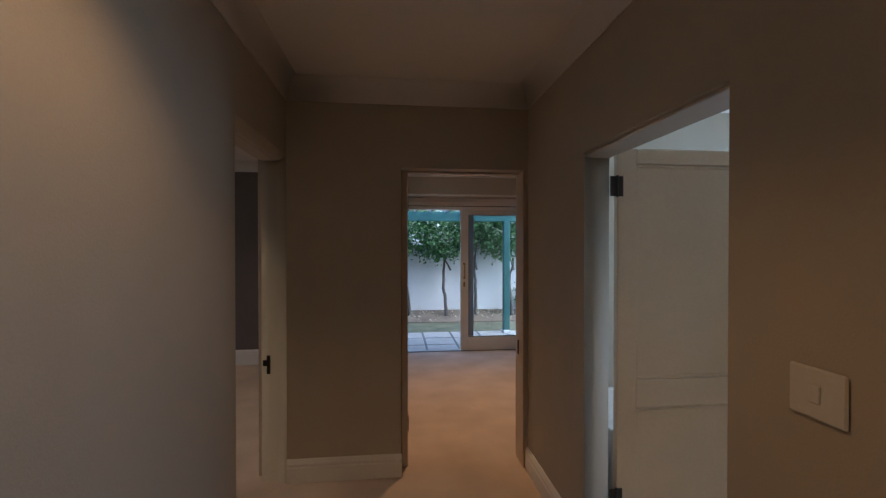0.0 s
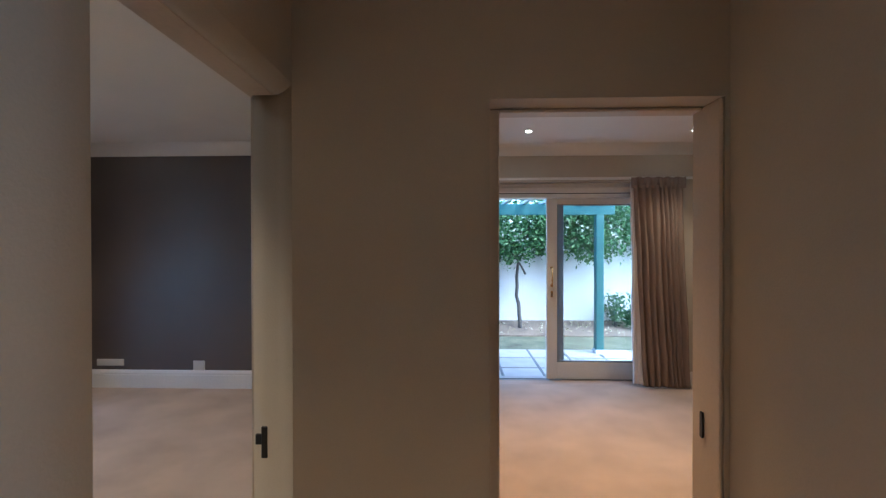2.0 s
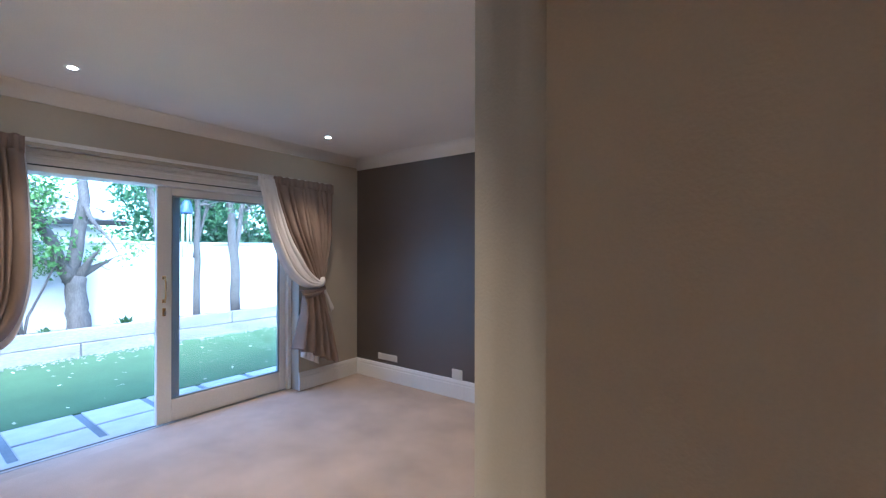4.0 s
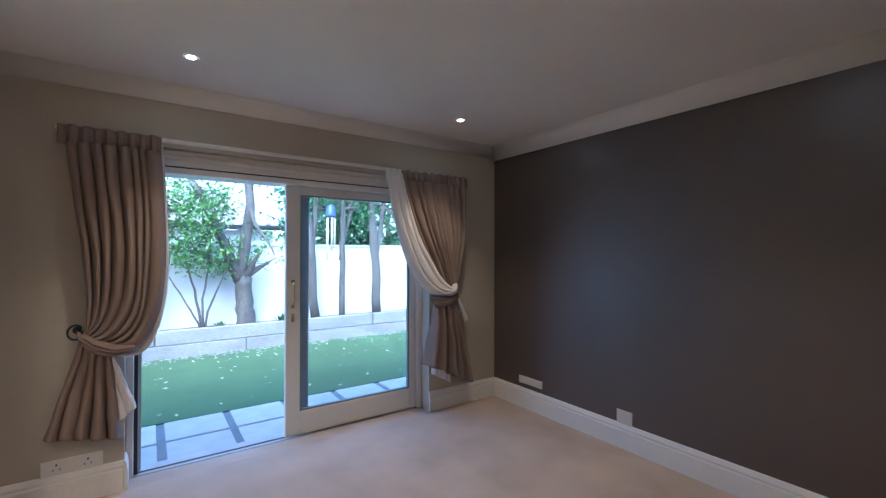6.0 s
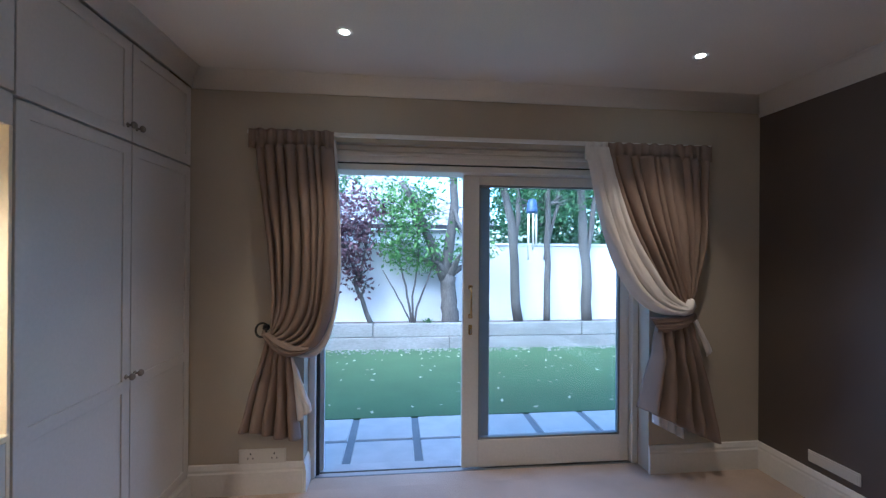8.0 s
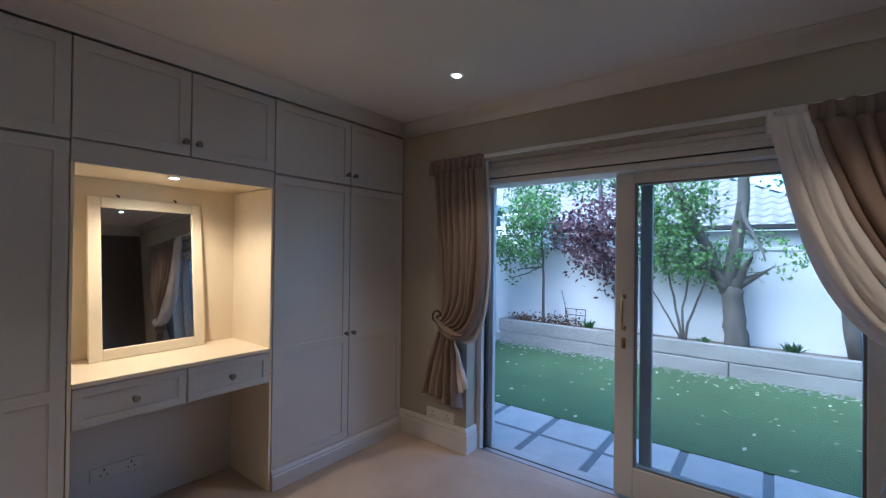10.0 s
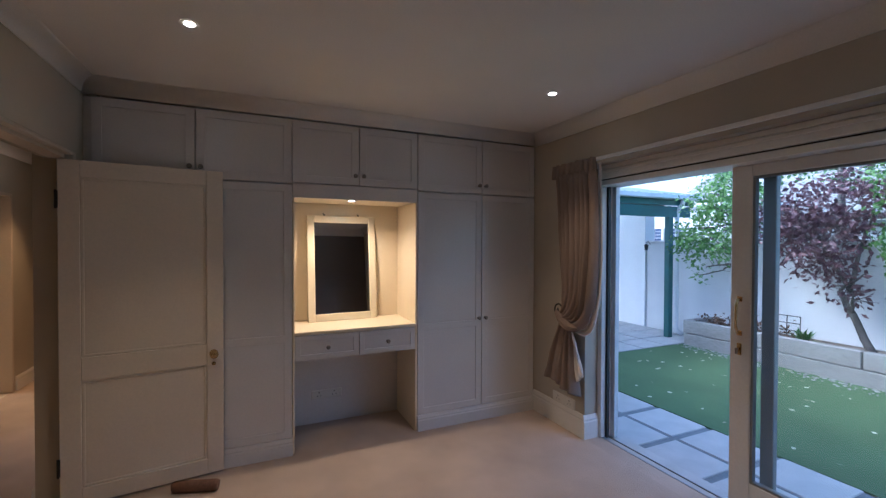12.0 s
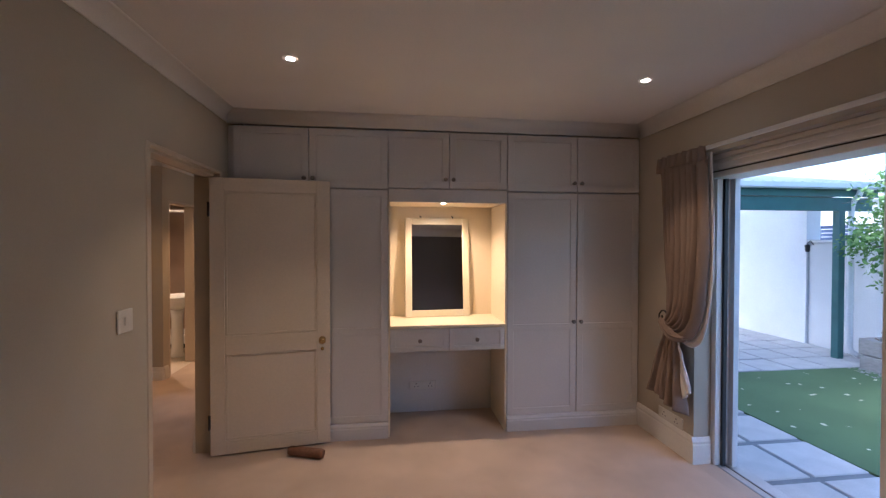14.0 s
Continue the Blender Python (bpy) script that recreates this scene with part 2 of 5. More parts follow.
setting("wall_south", boxes((AX0, AX1, AY0 - 0.2, AY0, G, TOP)), WALL, "taupe painted plaster wall behind the cupboards")
setting("wall_hall_end", boxes((HX0, 0.295, HY1, BY0, G, TOP), (1.142, 3.3, HY1, BY0, G, TOP), (0.295, 1.142, HY1, BY0, 2.045, TOP)), WALL, "taupe painted plaster wall at the end of the hall")
setting("wall_hall_side", boxes((HX1, HX1 + HT, 0.58, 1.67, G, TOP), (HX1, HX1 + HT, 2.69, HY1, G, TOP),
        (HX1, HX1 + HT, 1.67, 2.69, 1.982, TOP)), WALL, "taupe painted plaster hall wall with a door opening")
setting("wall_hall_narrow", boxes((NX, NX + 0.12, HY0 - 1.0, -0.11, G, TOP), (NX, NX + 0.12, 0.56, 0.70, G, TOP), (NX + 0.12, HX1, 0.58, 0.70, G, TOP), (NX, NX + 0.12, -0.11, 0.56, 2.07, TOP)), WALL, "taupe painted plaster wall where the hall narrows")
setting("wall_hall_back", boxes((AX1, 3.3, HY0 - 1.2, HY0 - 1.0, G, TOP)), WALL, "taupe painted plaster wall at the back")
setting("wall_hall_back_side", boxes((AX1, HX0, HY0 - 1.0, HY0, G, TOP)), WALL, "taupe painted plaster hall wall")
setting("wall_bedroom_north", boxes((HX0, B_OPEN, BY1, OUT_N, G - 0.2, TOP), (B_OPEN + OPEN_W, BX1 + 0.2, BY1, OUT_N, G - 0.2, TOP), (B_OPEN, B_OPEN + OPEN_W, BY1, OUT_N, 2.20, TOP)),
        WALL, "taupe painted plaster wall with a sliding garden door")
setting("wall_bedroom_east", boxes((BX1, BX1 + 0.2, BY0, BY1, G, TOP)), WALL, "taupe painted plaster wall")
WX = 3.10
setting("wall_bathroom_east", boxes((WX, WX + 0.22, HY0 - 1.0, 2.45, G, TOP), (WX, WX + 0.22, 3.37, HY1, G, TOP), (WX, WX + 0.22, 2.45, 3.37, G, 1.18), (WX, WX + 0.22, 2.45, 3.37, 2.04, TOP)),
        mat("pale_bathroom_paint", (0.80, 0.80, 0.79), 0.6, var=0.03), "pale grey bathroom wall with a small window")
setting("wall_bathroom_divide", boxes((HX1 + HT, WX, 0.6, 0.75, G, TOP)), WHITE, "white wall between the two bathrooms")
setting("wall_tiled", boxes((NX + 0.12, WX, -1.9, -1.8, G, 2.6)), BROWN_TILE, "brown tiled bathroom wall behind the basin")

setting("floor", boxes((AX0, HX1 + HT, AY0, HY1, -0.15, 0.0), (HX0, NX + 0.012, HY0 - 1.0, 0.58, -0.15, 0.0), (HX0, HX1 + HT, 0.58, AY0, -0.15, 0.0), (AX0, AX1, HY1, AY1, -0.15, 0.0), (AX1, BX1, HY1, BY1, -0.15, 0.0)), CARPET,
        "beige cut-pile carpet, wall to wall", "floor")
setting("floor_tiled", boxes((HX1 + HT, WX, -3.3, HY1, -0.15, -0.005), (NX + 0.012, HX1 + HT, -3.3, 0.58, -0.15, -0.005)), TILE, "beige tiled bathroom floor", "floor")
setting("ceiling", boxes((OUT_W, WX + 0.22, HY0 - 1.2, OUT_N, CEIL_Z, TOP - 0.002)), CEIL, "white painted plaster ceiling", "ceiling")

def cove(foot, out=0.085):
    """A hollow curve from its foot on the wall up to the ceiling."""
    rise = CEIL_Z - 0.004 - foot
    return [(0, foot), (0.010, foot)] + [(out - (out - 0.010) * math.cos(a), foot + 0.004 + (rise - 0.004) * math.sin(a)) for a in np.linspace(0.0, math.pi / 2, 11)] + [(out, CEIL_Z + 0.01), (0, CEIL_Z + 0.01)]


bm = bmesh.new()
for p0, p1, n, foot in (((AX0, CUP), (AX0, AY1), (1, 0), 2.497), ((AX0, AY1), (AX1, AY1), (0, -1), 2.470), ((AX1, AY1), (AX1, CUP), (-1, 0), 2.512), ((AX0, CUP), (AX1, CUP), (0, 1), 2.505),
                        ((HX0, HY0), (HX0, HY1), (1, 0), 2.462), ((HX0, HY1), (HX1, HY1), (0, -1), 2.458), ((HX1, HY1), (HX1, 0.70), (-1, 0), 2.462), ((HX1, 0.70), (NX, 0.70), (0, 1), 2.462), ((NX, 0.70), (NX, HY0), (-1, 0), 2.462),
                        ((HX0, BY1), (BX1, BY1), (0, -1), 2.485), ((BX1, BY0), (BX1, BY1), (-1, 0), 2.485), ((HX0, BY0), (HX0, BY1), (1, 0), 2.485),
                        ((HX1 + HT, HY1), (WX, HY1), (0, -1), 2.485), ((WX, 0.75), (WX, HY1), (-1, 0), 2.485)):
    moulding(bm, p0, p1, n, cove(foot))
for fc in bm.faces:
    fc.smooth = len(fc.verts) == 4
setting("cornice", bm, CEIL, "white coved plaster cornice", "trim")


def skirt(h):
    return [(0, 0), (0.020, 0), (0.020, h - 0.055), (0.015, h - 0.045), (0.017, h - 0.03), (0.009, h - 0.006), (0.004, h), (0, h)]


bm = bmesh.new()
for p0, p1, n in (((AX0, CUP), (AX0, A_OPEN), (1, 0)), ((AX0 - 0.125, A_OPEN + 0.001), (AX0 + 0.02, A_OPEN + 0.001), (0, 1)), ((AX0, A_OPEN + OPEN_W), (AX0, AY1), (1, 0)), ((AX0, AY1), (AX1, AY1), (0, -1)),
                  ((AX1, 3.56), (AX1, AY1), (-1, 0))):
    moulding(bm, p0, p1, n, skirt(0.19))
for p0, p1, n in (((HX0, HY1), (0.30, HY1), (0, -1)), ((HX0, HY0), (HX0, 2.55), (1, 0)), ((HX1, 2.56), (HX1, HY1), (-1, 0)), ((HX1, 0.70), (HX1, 1.60), (-1, 0)), ((NX, 0.70), (HX1, 0.70), (0, 1)), ((NX, 0.60), (NX, 0.70), (-1, 0)), ((NX, HY0), (NX, -0.15), (-1, 0)),
                  ((BX1, BY0), (BX1, BY1), (-1, 0)), ((HX0, BY1), (B_OPEN, BY1), (0, -1)), ((B_OPEN + OPEN_W, BY1), (BX1, BY1), (0, -1)), ((HX0, BY0), (HX0, BY1), (1, 0))):
    moulding(bm, p0, p1, n, skirt(0.15))
setting("baseboard", bm, WHITE, "white moulded skirting board", "baseboard")

# door linings: jambs and head set into the openings
def rounded_reveal(bm, outline, z0, z1):
    """An upright edge with a rounded outline in plan."""
    ends = [[bm.verts.new((x, y, z)) for x, y in outline] for z in (z0, z1)]
    n = len(outline)
    side = [bm.faces.new((ends[0][k], ends[0][(k + 1) % n], ends[1][(k + 1) % n], ends[1][k])) for k in range(n)]
    bm.faces.new(ends[0]), bm.faces.new(ends[1])
    bmesh.ops.recalc_face_normals(bm, faces=side)
    for k in range(n - 3):
        side[k].smooth = True
    return bm


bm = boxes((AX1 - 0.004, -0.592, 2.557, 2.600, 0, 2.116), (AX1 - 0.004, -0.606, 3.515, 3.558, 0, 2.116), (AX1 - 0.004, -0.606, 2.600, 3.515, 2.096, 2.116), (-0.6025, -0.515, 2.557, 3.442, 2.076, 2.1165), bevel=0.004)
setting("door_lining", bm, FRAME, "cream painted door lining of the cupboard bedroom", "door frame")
bm = rounded_reveal(bmesh.new(), [(-0.605, 3.4545), (-0.55, 3.4457), (-0.51, 3.4393)] + [(-0.497 + 0.060 * f, 3.4372 - 0.0169 * (1 - (1 - f) ** 2)) for f in np.linspace(0, 1, 10)] + [(-0.437, 3.50), (-0.605, 3.557)], 0.0, 2.112)
ends = [[bm.verts.new((x, y, z)) for x, z in ((-0.517, 2.0775), (-0.490, 2.079), (-0.466, 2.086), (-0.449, 2.097), (-0.4395, 2.112), (-0.4395, 2.119), (-0.517, 2.119))] for y in (2.5555, 3.48)]
side = [bm.faces.new((ends[0][k], ends[0][(k + 1) % 7], ends[1][(k + 1) % 7], ends[1][k])) for k in range(7)]
for k in range(4):
    side[k].smooth = True
setting("reveal_round", bm, WALL, "taupe rounded plaster edge round the bedroom doorway", "trim")
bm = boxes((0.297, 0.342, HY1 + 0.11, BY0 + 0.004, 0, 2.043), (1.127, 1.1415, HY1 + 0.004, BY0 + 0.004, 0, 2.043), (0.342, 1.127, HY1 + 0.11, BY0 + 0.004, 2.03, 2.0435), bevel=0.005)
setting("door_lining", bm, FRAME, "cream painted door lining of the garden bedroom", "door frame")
bm = boxes((HX1 + 0.02, HX1 + HT + 0.004, 1.65, 1.68, 0, 1.984), (HX1 + 0.02, HX1 + HT + 0.004, 1.68, 2.64, 1.970, 1.985), bevel=0.005)
rounded_reveal(bm, [(HX1 + 0.001, 2.555), (HX1 + 0.010, 2.585), (HX1 + 0.028, 2.612), (HX1 + 0.055, 2.630), (HX1 + 0.085, 2.636), (HX1 + HT + 0.003, 2.636), (HX1 + HT + 0.003, 2.695), (HX1 + 0.001, 2.695)], 0.0, 1.983)
setting("door_lining", bm, WALL, "taupe painted door lining of the bathroom", "door frame")
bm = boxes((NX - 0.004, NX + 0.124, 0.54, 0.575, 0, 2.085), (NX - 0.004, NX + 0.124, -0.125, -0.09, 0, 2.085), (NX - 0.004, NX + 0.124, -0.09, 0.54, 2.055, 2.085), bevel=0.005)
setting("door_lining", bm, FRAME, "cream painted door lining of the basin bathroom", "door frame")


# ---- hinged doors ----
def knob_bm(side):
    bm = bmesh.new()
    m = Matrix.Rotation(radians(90 if side < 0 else -90), 4, "X")
    return lathe(bm, [(0.026, 0), (0.026, 0.004), (0.012, 0.008), (0.010, 0.028), (0.020, 0.036), (0.027, 0.048), (0.024, 0.060), (0.012, 0.068)], m)


def panel_door(name, label, m, width, height=2.01, lock=(0.74, 0.88), rails=(0.10, 0.10), hinge=0.012):
    """A two-panel painted door: hinge edge at x = 0, leaf along +x, 40 mm thick, y = 0 in its middle. hinge: how far the plates lap on to the lining."""
    d = thing(name, label, "door", m=m, kind="structure")
    s, t, b = 0.10, rails[0], rails[1]
    t2 = 0.02
    for nm, row in (("stile", (0, s, -t2, t2, 0, height)), ("stile", (width - s, width, -t2, t2, 0, height)), ("top_rail", (s, width - s, -t2 + 0.001, t2 - 0.001, height - t, height)),
                    ("bottom_rail", (s, width - s, -t2 + 0.001, t2 - 0.001, 0, b)), ("lock_rail", (s, width - s, -t2 + 0.001, t2 - 0.001, *lock))):
        part(nm, boxes(row, bevel=0.003), CREAM, d)
    for z0, z1 in ((b, lock[0]), (lock[1], height - t)):
        bm = boxes((s, width - s, -0.003, 0.003, z0, z1))
        for y in (-1, 1):
            for r in ((s, s + 0.018, z0, z1), (width - s - 0.018, width - s, z0, z1), (s, width - s, z0, z0 + 0.018), (s, width - s, z1 - 0.018, z1)):
                box(bm, r[0], r[1], min(0.002 * y, 0.010 * y), max(0.002 * y, 0.010 * y), r[2], r[3], 0.004)
        part("panel", bm, CREAM, d)
    for side in (-1, 1):
        k = part("door_knob", knob_bm(side), BRASS, d, "polished brass knob")
        k.location = (width - 0.06, side * t2, 0.815)
        e = bmesh.new()
        lathe(e, [(0.013, 0), (0.013, 0.004), (0.004, 0.006)], Matrix.Rotation(radians(90 if side < 0 else -90), 4, "X"), 12)
        k2 = part("keyhole_cover", e, BRASS, d)
        k2.location = (width - 0.06, side * t2, 0.745)
    for z in (0.2, 1.765):
        bm = boxes((-0.003, 0.0, -0.022, -0.012, z, z + 0.1), (-hinge, -0.004, -0.026, -0.0225, z, z + 0.1), (-0.004, min(hinge, 0.03) - 0.004, -0.0255, -0.0205, z, z + 0.1))
        tube(bm, [(-0.006, -0.026, z - 0.004), (-0.006, -0.026, z + 0.104)], [0.006, 0.006], 8)
        part("hinge", bm, BLACK, d, "dark metal butt hinge")
    return d


LEAF_A = math.degrees(math.atan2(-0.124, -0.844))
panel_door("door_1", "cream painted two-panel door standing open against the cupboards", pose(-0.578, 2.626, 0.015, 0, 0, LEAF_A), 0.852, 2.05, hinge=0.008)
panel_door("door_2", "cream painted two-panel door standing open into the bathroom", pose(1.362, 2.633, 0.012, 0, 0, 0), 0.753, 2.005, lock=(0.70, 0.84), rails=(0.075, 0.10), hinge=0.042)
panel_door("door_3", "cream painted door standing open into the garden bedroom", pose(0.318, BY0 + 0.03, 0.012, 0, 0, 97), 0.76, 2.01)

bm = boxes((-0.570, -0.548, 3.439, 3.456, 0.70, 0.82), bevel=0.002)
strike = thing("strike_plate", "dark metal lock keep on the door lining", "lock")
part("plate", bm, BLACK, strike)
part("latch_lip", boxes((-0.594, -0.570, 3.442, 3.459, 0.75, 0.79), bevel=0.002), BLACK, strike)
bm = boxes((1.120, 1.128, 3.52, 3.54, 0.76, 0.86), bevel=0.002)
keep = thing("strike_plate", "dark metal lock keep on the garden bedroom lining", "lock")
part("plate", bm, BLACK, keep)

bm = bmesh.new()
tube(bm, [(-1.14, 2.67, 0.034), (-1.16, 2.672, 0.036), (-1.385, 2.745, 0.036), (-1.405, 2.75, 0.034)], [0.028, 0.034, 0.036, 0.03], 14)
stopper = thing("door_stop", "brown turned log door stop lying on the carpet", "door stop")
part("log", bm, WOODLOG, stopper)


# ---- sliding garden doors ----
def sheet(x0, x1, y, z0, z1):
    """A pane held in the groove of its frame."""
    bm = bmesh.new()
    bm.faces.new([bm.verts.new(p) for p in ((x0, y, z0), (x1, y, z0), (x1, y, z1), (x0, y, z1))])
    return bm


def sliding_door(name, label, m):
    """In its opening: x along the wall from the left reveal, y outwards from the inner wall face, z up."""
    d = thing(name, label, "sliding door", m=m, kind="structure")
    w = OPEN_W
    head = boxes((0, w, 0.07, 0.30, 2.094, 2.198), (0, w, 0.055, 0.10, 2.135, 2.160), (0, w, 0.06, 0.09, 2.165, 2.198), (0, w, 0.085, 0.30, 2.043, 2.084), bevel=0.004)
    part("head_frame", head, WHITE, d)
    part("head_track", boxes((0.0, w, 0.10, 0.29, 2.083, 2.095)), RUBBER, d)
    part("jamb", boxes((0.0, 0.045, 0.13, 0.30, 0, 2.043), bevel=0.004), WHITE, d)
    part("jamb", boxes((w - 0.045, w, 0.13, 0.30, 0, 2.043), bevel=0.004), WHITE, d)
    part("weather_strip", boxes((0.045, 0.066, 0.175, 0.20, 0, 2.043)), RUBBER, d)
    part("outer_strip", boxes((0.045, 0.085, 0.235, 0.275, 0, 2.045)), SHEET, d)
    part("sill", boxes((0, w, 0.152, 0.34, -0.10, -0.014), bevel=0.004), SLAB, d)
    part("sill_track", boxes((0, w, 0.14, 0.152, -0.10, 0.002), (0, w, 0.222, 0.230, -0.014, -0.006)), GREY_ALU, d)
    part("carpet_edge", boxes((0, w, 0.0, 0.14, -0.12, 0.0)), CARPET, d)
    leaf = part("sliding_leaf", boxes((1.03, 1.145, 0.17, 0.215, 0.004, 2.04), (2.185, 2.25, 0.17, 0.215, 0.004, 2.04), (1.145, 2.185, 0.17, 0.215, 0.004, 0.195), (1.145, 2.185, 0.17, 0.215, 1.975, 2.04), bevel=0.004), WHITE, d, "white painted timber sliding leaf")
    part("glass", sheet(1.14, 2.19, 0.192, 0.19, 1.98), GLASS, leaf).visible_shadow = False
    bead = boxes((1.145, 1.158, 0.176, 0.209, 0.195, 1.975), (2.172, 2.185, 0.176, 0.209, 0.195, 1.975), (1.158, 2.172, 0.176, 0.209, 0.195, 0.208), (1.158, 2.172, 0.176, 0.209, 1.962, 1.975))
    part("glazing_bead", bead, GREY_ALU, leaf)
    fixed = part("fixed_leaf", boxes((1.165, 1.235, 0.235, 0.275, 0.004, 2.04), (2.215, 2.25, 0.235, 0.275, 0.004, 2.04), (1.235, 2.215, 0.235, 0.275, 0.004, 0.14), (1.235, 2.215, 0.235, 0.275, 2.0, 2.04), bevel=0.004), GREY_ALU, d, "grey-green fixed outer leaf")
    part("glass", sheet(1.23, 2.22, 0.255, 0.13, 2.01), GLASS, fixed).visible_shadow = False
    bm = bmesh.new()
    tube(bm, [(1.085, 0.17, 1.26), (1.085, 0.145, 1.255), (1.085, 0.132, 1.22), (1.085, 0.132, 1.10), (1.085, 0.145, 1.065), (1.085, 0.17, 1.06)], [0.009, 0.009, 0.008, 0.008, 0.009, 0.009], 10)
    box(bm, 1.07, 1.10, 0.162, 0.17, 1.245, 1.275, 0.003), box(bm, 1.07, 1.10, 0.162, 0.17, 1.045, 1.075, 0.003)
    part("pull_handle", bm, BRASS, leaf, "worn brass pull handle")
    bm = boxes((1.072, 1.098, 0.163, 0.17, 0.93, 1.0), bevel=0.003)
    box(bm, 1.080, 1.090, 0.150, 0.163, 0.955, 0.975, 0.002)
    part("lock_plate", bm, BRASS, leaf)
    bm = boxes((1.082, 1.088, 0.128, 0.152, 0.94, 0.975), bevel=0.002)
    part("key", bm, STEEL, leaf)
    return d


A_DOOR = pose(AX0, A_OPEN, 0, 0, 0, 90)
B_DOOR = pose(B_OPEN, BY1, 0)
sliding_door("sliding_door_1", "white timber sliding door half open to the turf garden", A_DOOR)
sliding_door("sliding_door_2", "white timber sliding door half open to the back garden", B_DOOR)


def curtain_rail(x0, x1, m):
    d = thing("curtain_rail", "slim white curtain track over the sliding door", "curtain rail", m=m)
    part("track", boxes((x0, x1, -0.075, -0.05, 2.215, 2.24), bevel=0.004), WHITE, d)
    for i in range(5):
        x = x0 + 0.05 + i * (x1 - x0 - 0.1) / 4
        part("bracket", boxes((x - 0.012, x + 0.012, -0.05, 0.0, 2.222, 2.238), bevel=0.002), STEEL, d)


curtain_rail(-0.33, 2.70, A_DOOR)
curtain_rail(-0.33, 2.62, B_DOOR)


# ---- curtains ----
def cloth(name, bm, material, parent, label=""):
    ob = part(name, bm, material, parent, label)
    so = ob.modifiers.new("thickness", "SOLIDIFY")
    so.thickness = 0.004
    return ob


def swag(bm, pts, radii, seg=18, ridges=5, depth=0.22):
    """Gathered cloth pulled along points, ridged lengthways."""
    rings = []
    pts = [Vector(p) for p in pts]
    for i, p in enumerate(pts):
        d = (pts[min(i + 1, len(pts) - 1)] - pts[max(i - 1, 0)]).normalized()
        a = Vector((0, -1, 0))
        a = (a - d * a.dot(d)).normalized()
        c = d.cross(a)
        rings.append([bm.verts.new(p + radii[i] * (1 + depth * math.sin(ridges * 2 * math.pi * k / seg + i * 0.5)) * (0.55 * math.cos(2 * math.pi * k / seg) * a + math.sin(2 * math.pi * k / seg) * c)) for k in range(seg)])
    for r0, r1 in zip(rings, rings[1:]):
        for k in range(seg):
            bm.faces.new((r0[k], r0[(k + 1) % seg], r1[(k + 1) % seg], r1[k])).smooth = True
    bm.faces.new(rings[0][::-1]), bm.faces.new(rings[-1])
    return bm


def heading(bm, x0, x1, z0, z1, pleats, depth=-0.08):
    """A pinch-pleat band at the top of a curtain."""
    n = pleats * 12
    rows = []
    for z, g in ((z1, 0.25), (z1 - 0.015, 0.35), ((z0 + z1) / 2, 0.75), (z0, 1.0)):
        rows.append([bm.verts.new((x0 + (x1 - x0) * k / n, depth - 0.020 * g * math.sin(2 * math.pi * k / 12) - 0.005 * g * math.sin(2 * math.pi * k / 4.0), z - 0.004 * math.sin(k * 0.37))) for k in range(n + 1)])
    for r0, r1 in zip(rows, rows[1:]):
        for k in range(n):
            bm.faces.new((r0[k], r0[k + 1], r1[k + 1], r1[k])).smooth = True
    return bm


def bezier(p, f):
    g = 1 - f
    return p[0] * g ** 3 + p[1] * 3 * g * g * f + p[2] * 3 * g * f * f + p[3] * f ** 3


def fold_sheet(edge_a, edge_b, folds, amp, seed, bow=0.0, u_n=130, v_n=60, hem=0.0):
    """Cloth between two edge curves of four control points (across, out of the wall, up). Folds of uneven width run from
    the first end to the last; amp: fold depth at the start, middle and end; bow: how far the middle stands out."""
    bm = bmesh.new()
    rnd = random.Random(seed)
    cuts = [0.0]
    for _ in range(folds):
        cuts.append(cuts[-1] + rnd.uniform(0.55, 1.5))
    cuts = [c / cuts[-1] for c in cuts]
    deep = [rnd.uniform(0.6, 1.25) for _ in range(folds)]
    lean = [rnd.uniform(0.75, 1.35) for _ in range(folds)]
    ea, eb = [Vector(p) for p in edge_a], [Vector(p) for p in edge_b]
    grid = []
    for i in range(v_n + 1):
        f = i / v_n
        size = amp[0] + (amp[1] - amp[0]) * f * 2 if f < 0.5 else amp[1] + (amp[2] - amp[1]) * (f - 0.5) * 2
        row = []
        for k in range(u_n + 1):
            u = k / u_n
            j = min(folds - 1, max(i2 for i2, c in enumerate(cuts) if c <= u + 1e-9))
            w = min(1.0, (u - cuts[j]) / (cuts[j + 1] - cuts[j]))
            ridge = math.sin(math.pi * w ** lean[j]) ** 0.7 if 0 < w < 1 else 0.0
            drift = 0.10 * noise.noise((f * 2.2, j * 3.1, seed))
            p = bezier([a.lerp(b, min(1.0, max(0.0, u + drift * ridge * 0.3))) for a, b in zip(ea, eb)], f)
            p.y -= size * deep[j] * (ridge * 2 - 1.1) + bow * math.sin(math.pi * u)
            p.y -= 0.010 * noise.noise((u * 6, f * 3.5, seed + 5)) + 0.005 * noise.noise((u * 16, f * 12, seed))
            p.x += 0.010 * noise.noise((u * 4, f * 4, seed + 9)) * min(1.0, f * 4)
            p.z -= hem * f * (0.5 - ridge * 0.5)
            row.append(bm.verts.new(p))
        grid.append(row)
    for r0, r1 in zip(grid, grid[1:]):
        for k in range(u_n):
            bm.faces.new((r0[k], r0[k + 1], r1[k + 1], r1[k])).smooth = True
    return bm


# tied to a hook on the side of the cupboards
Y0 = A_OPEN


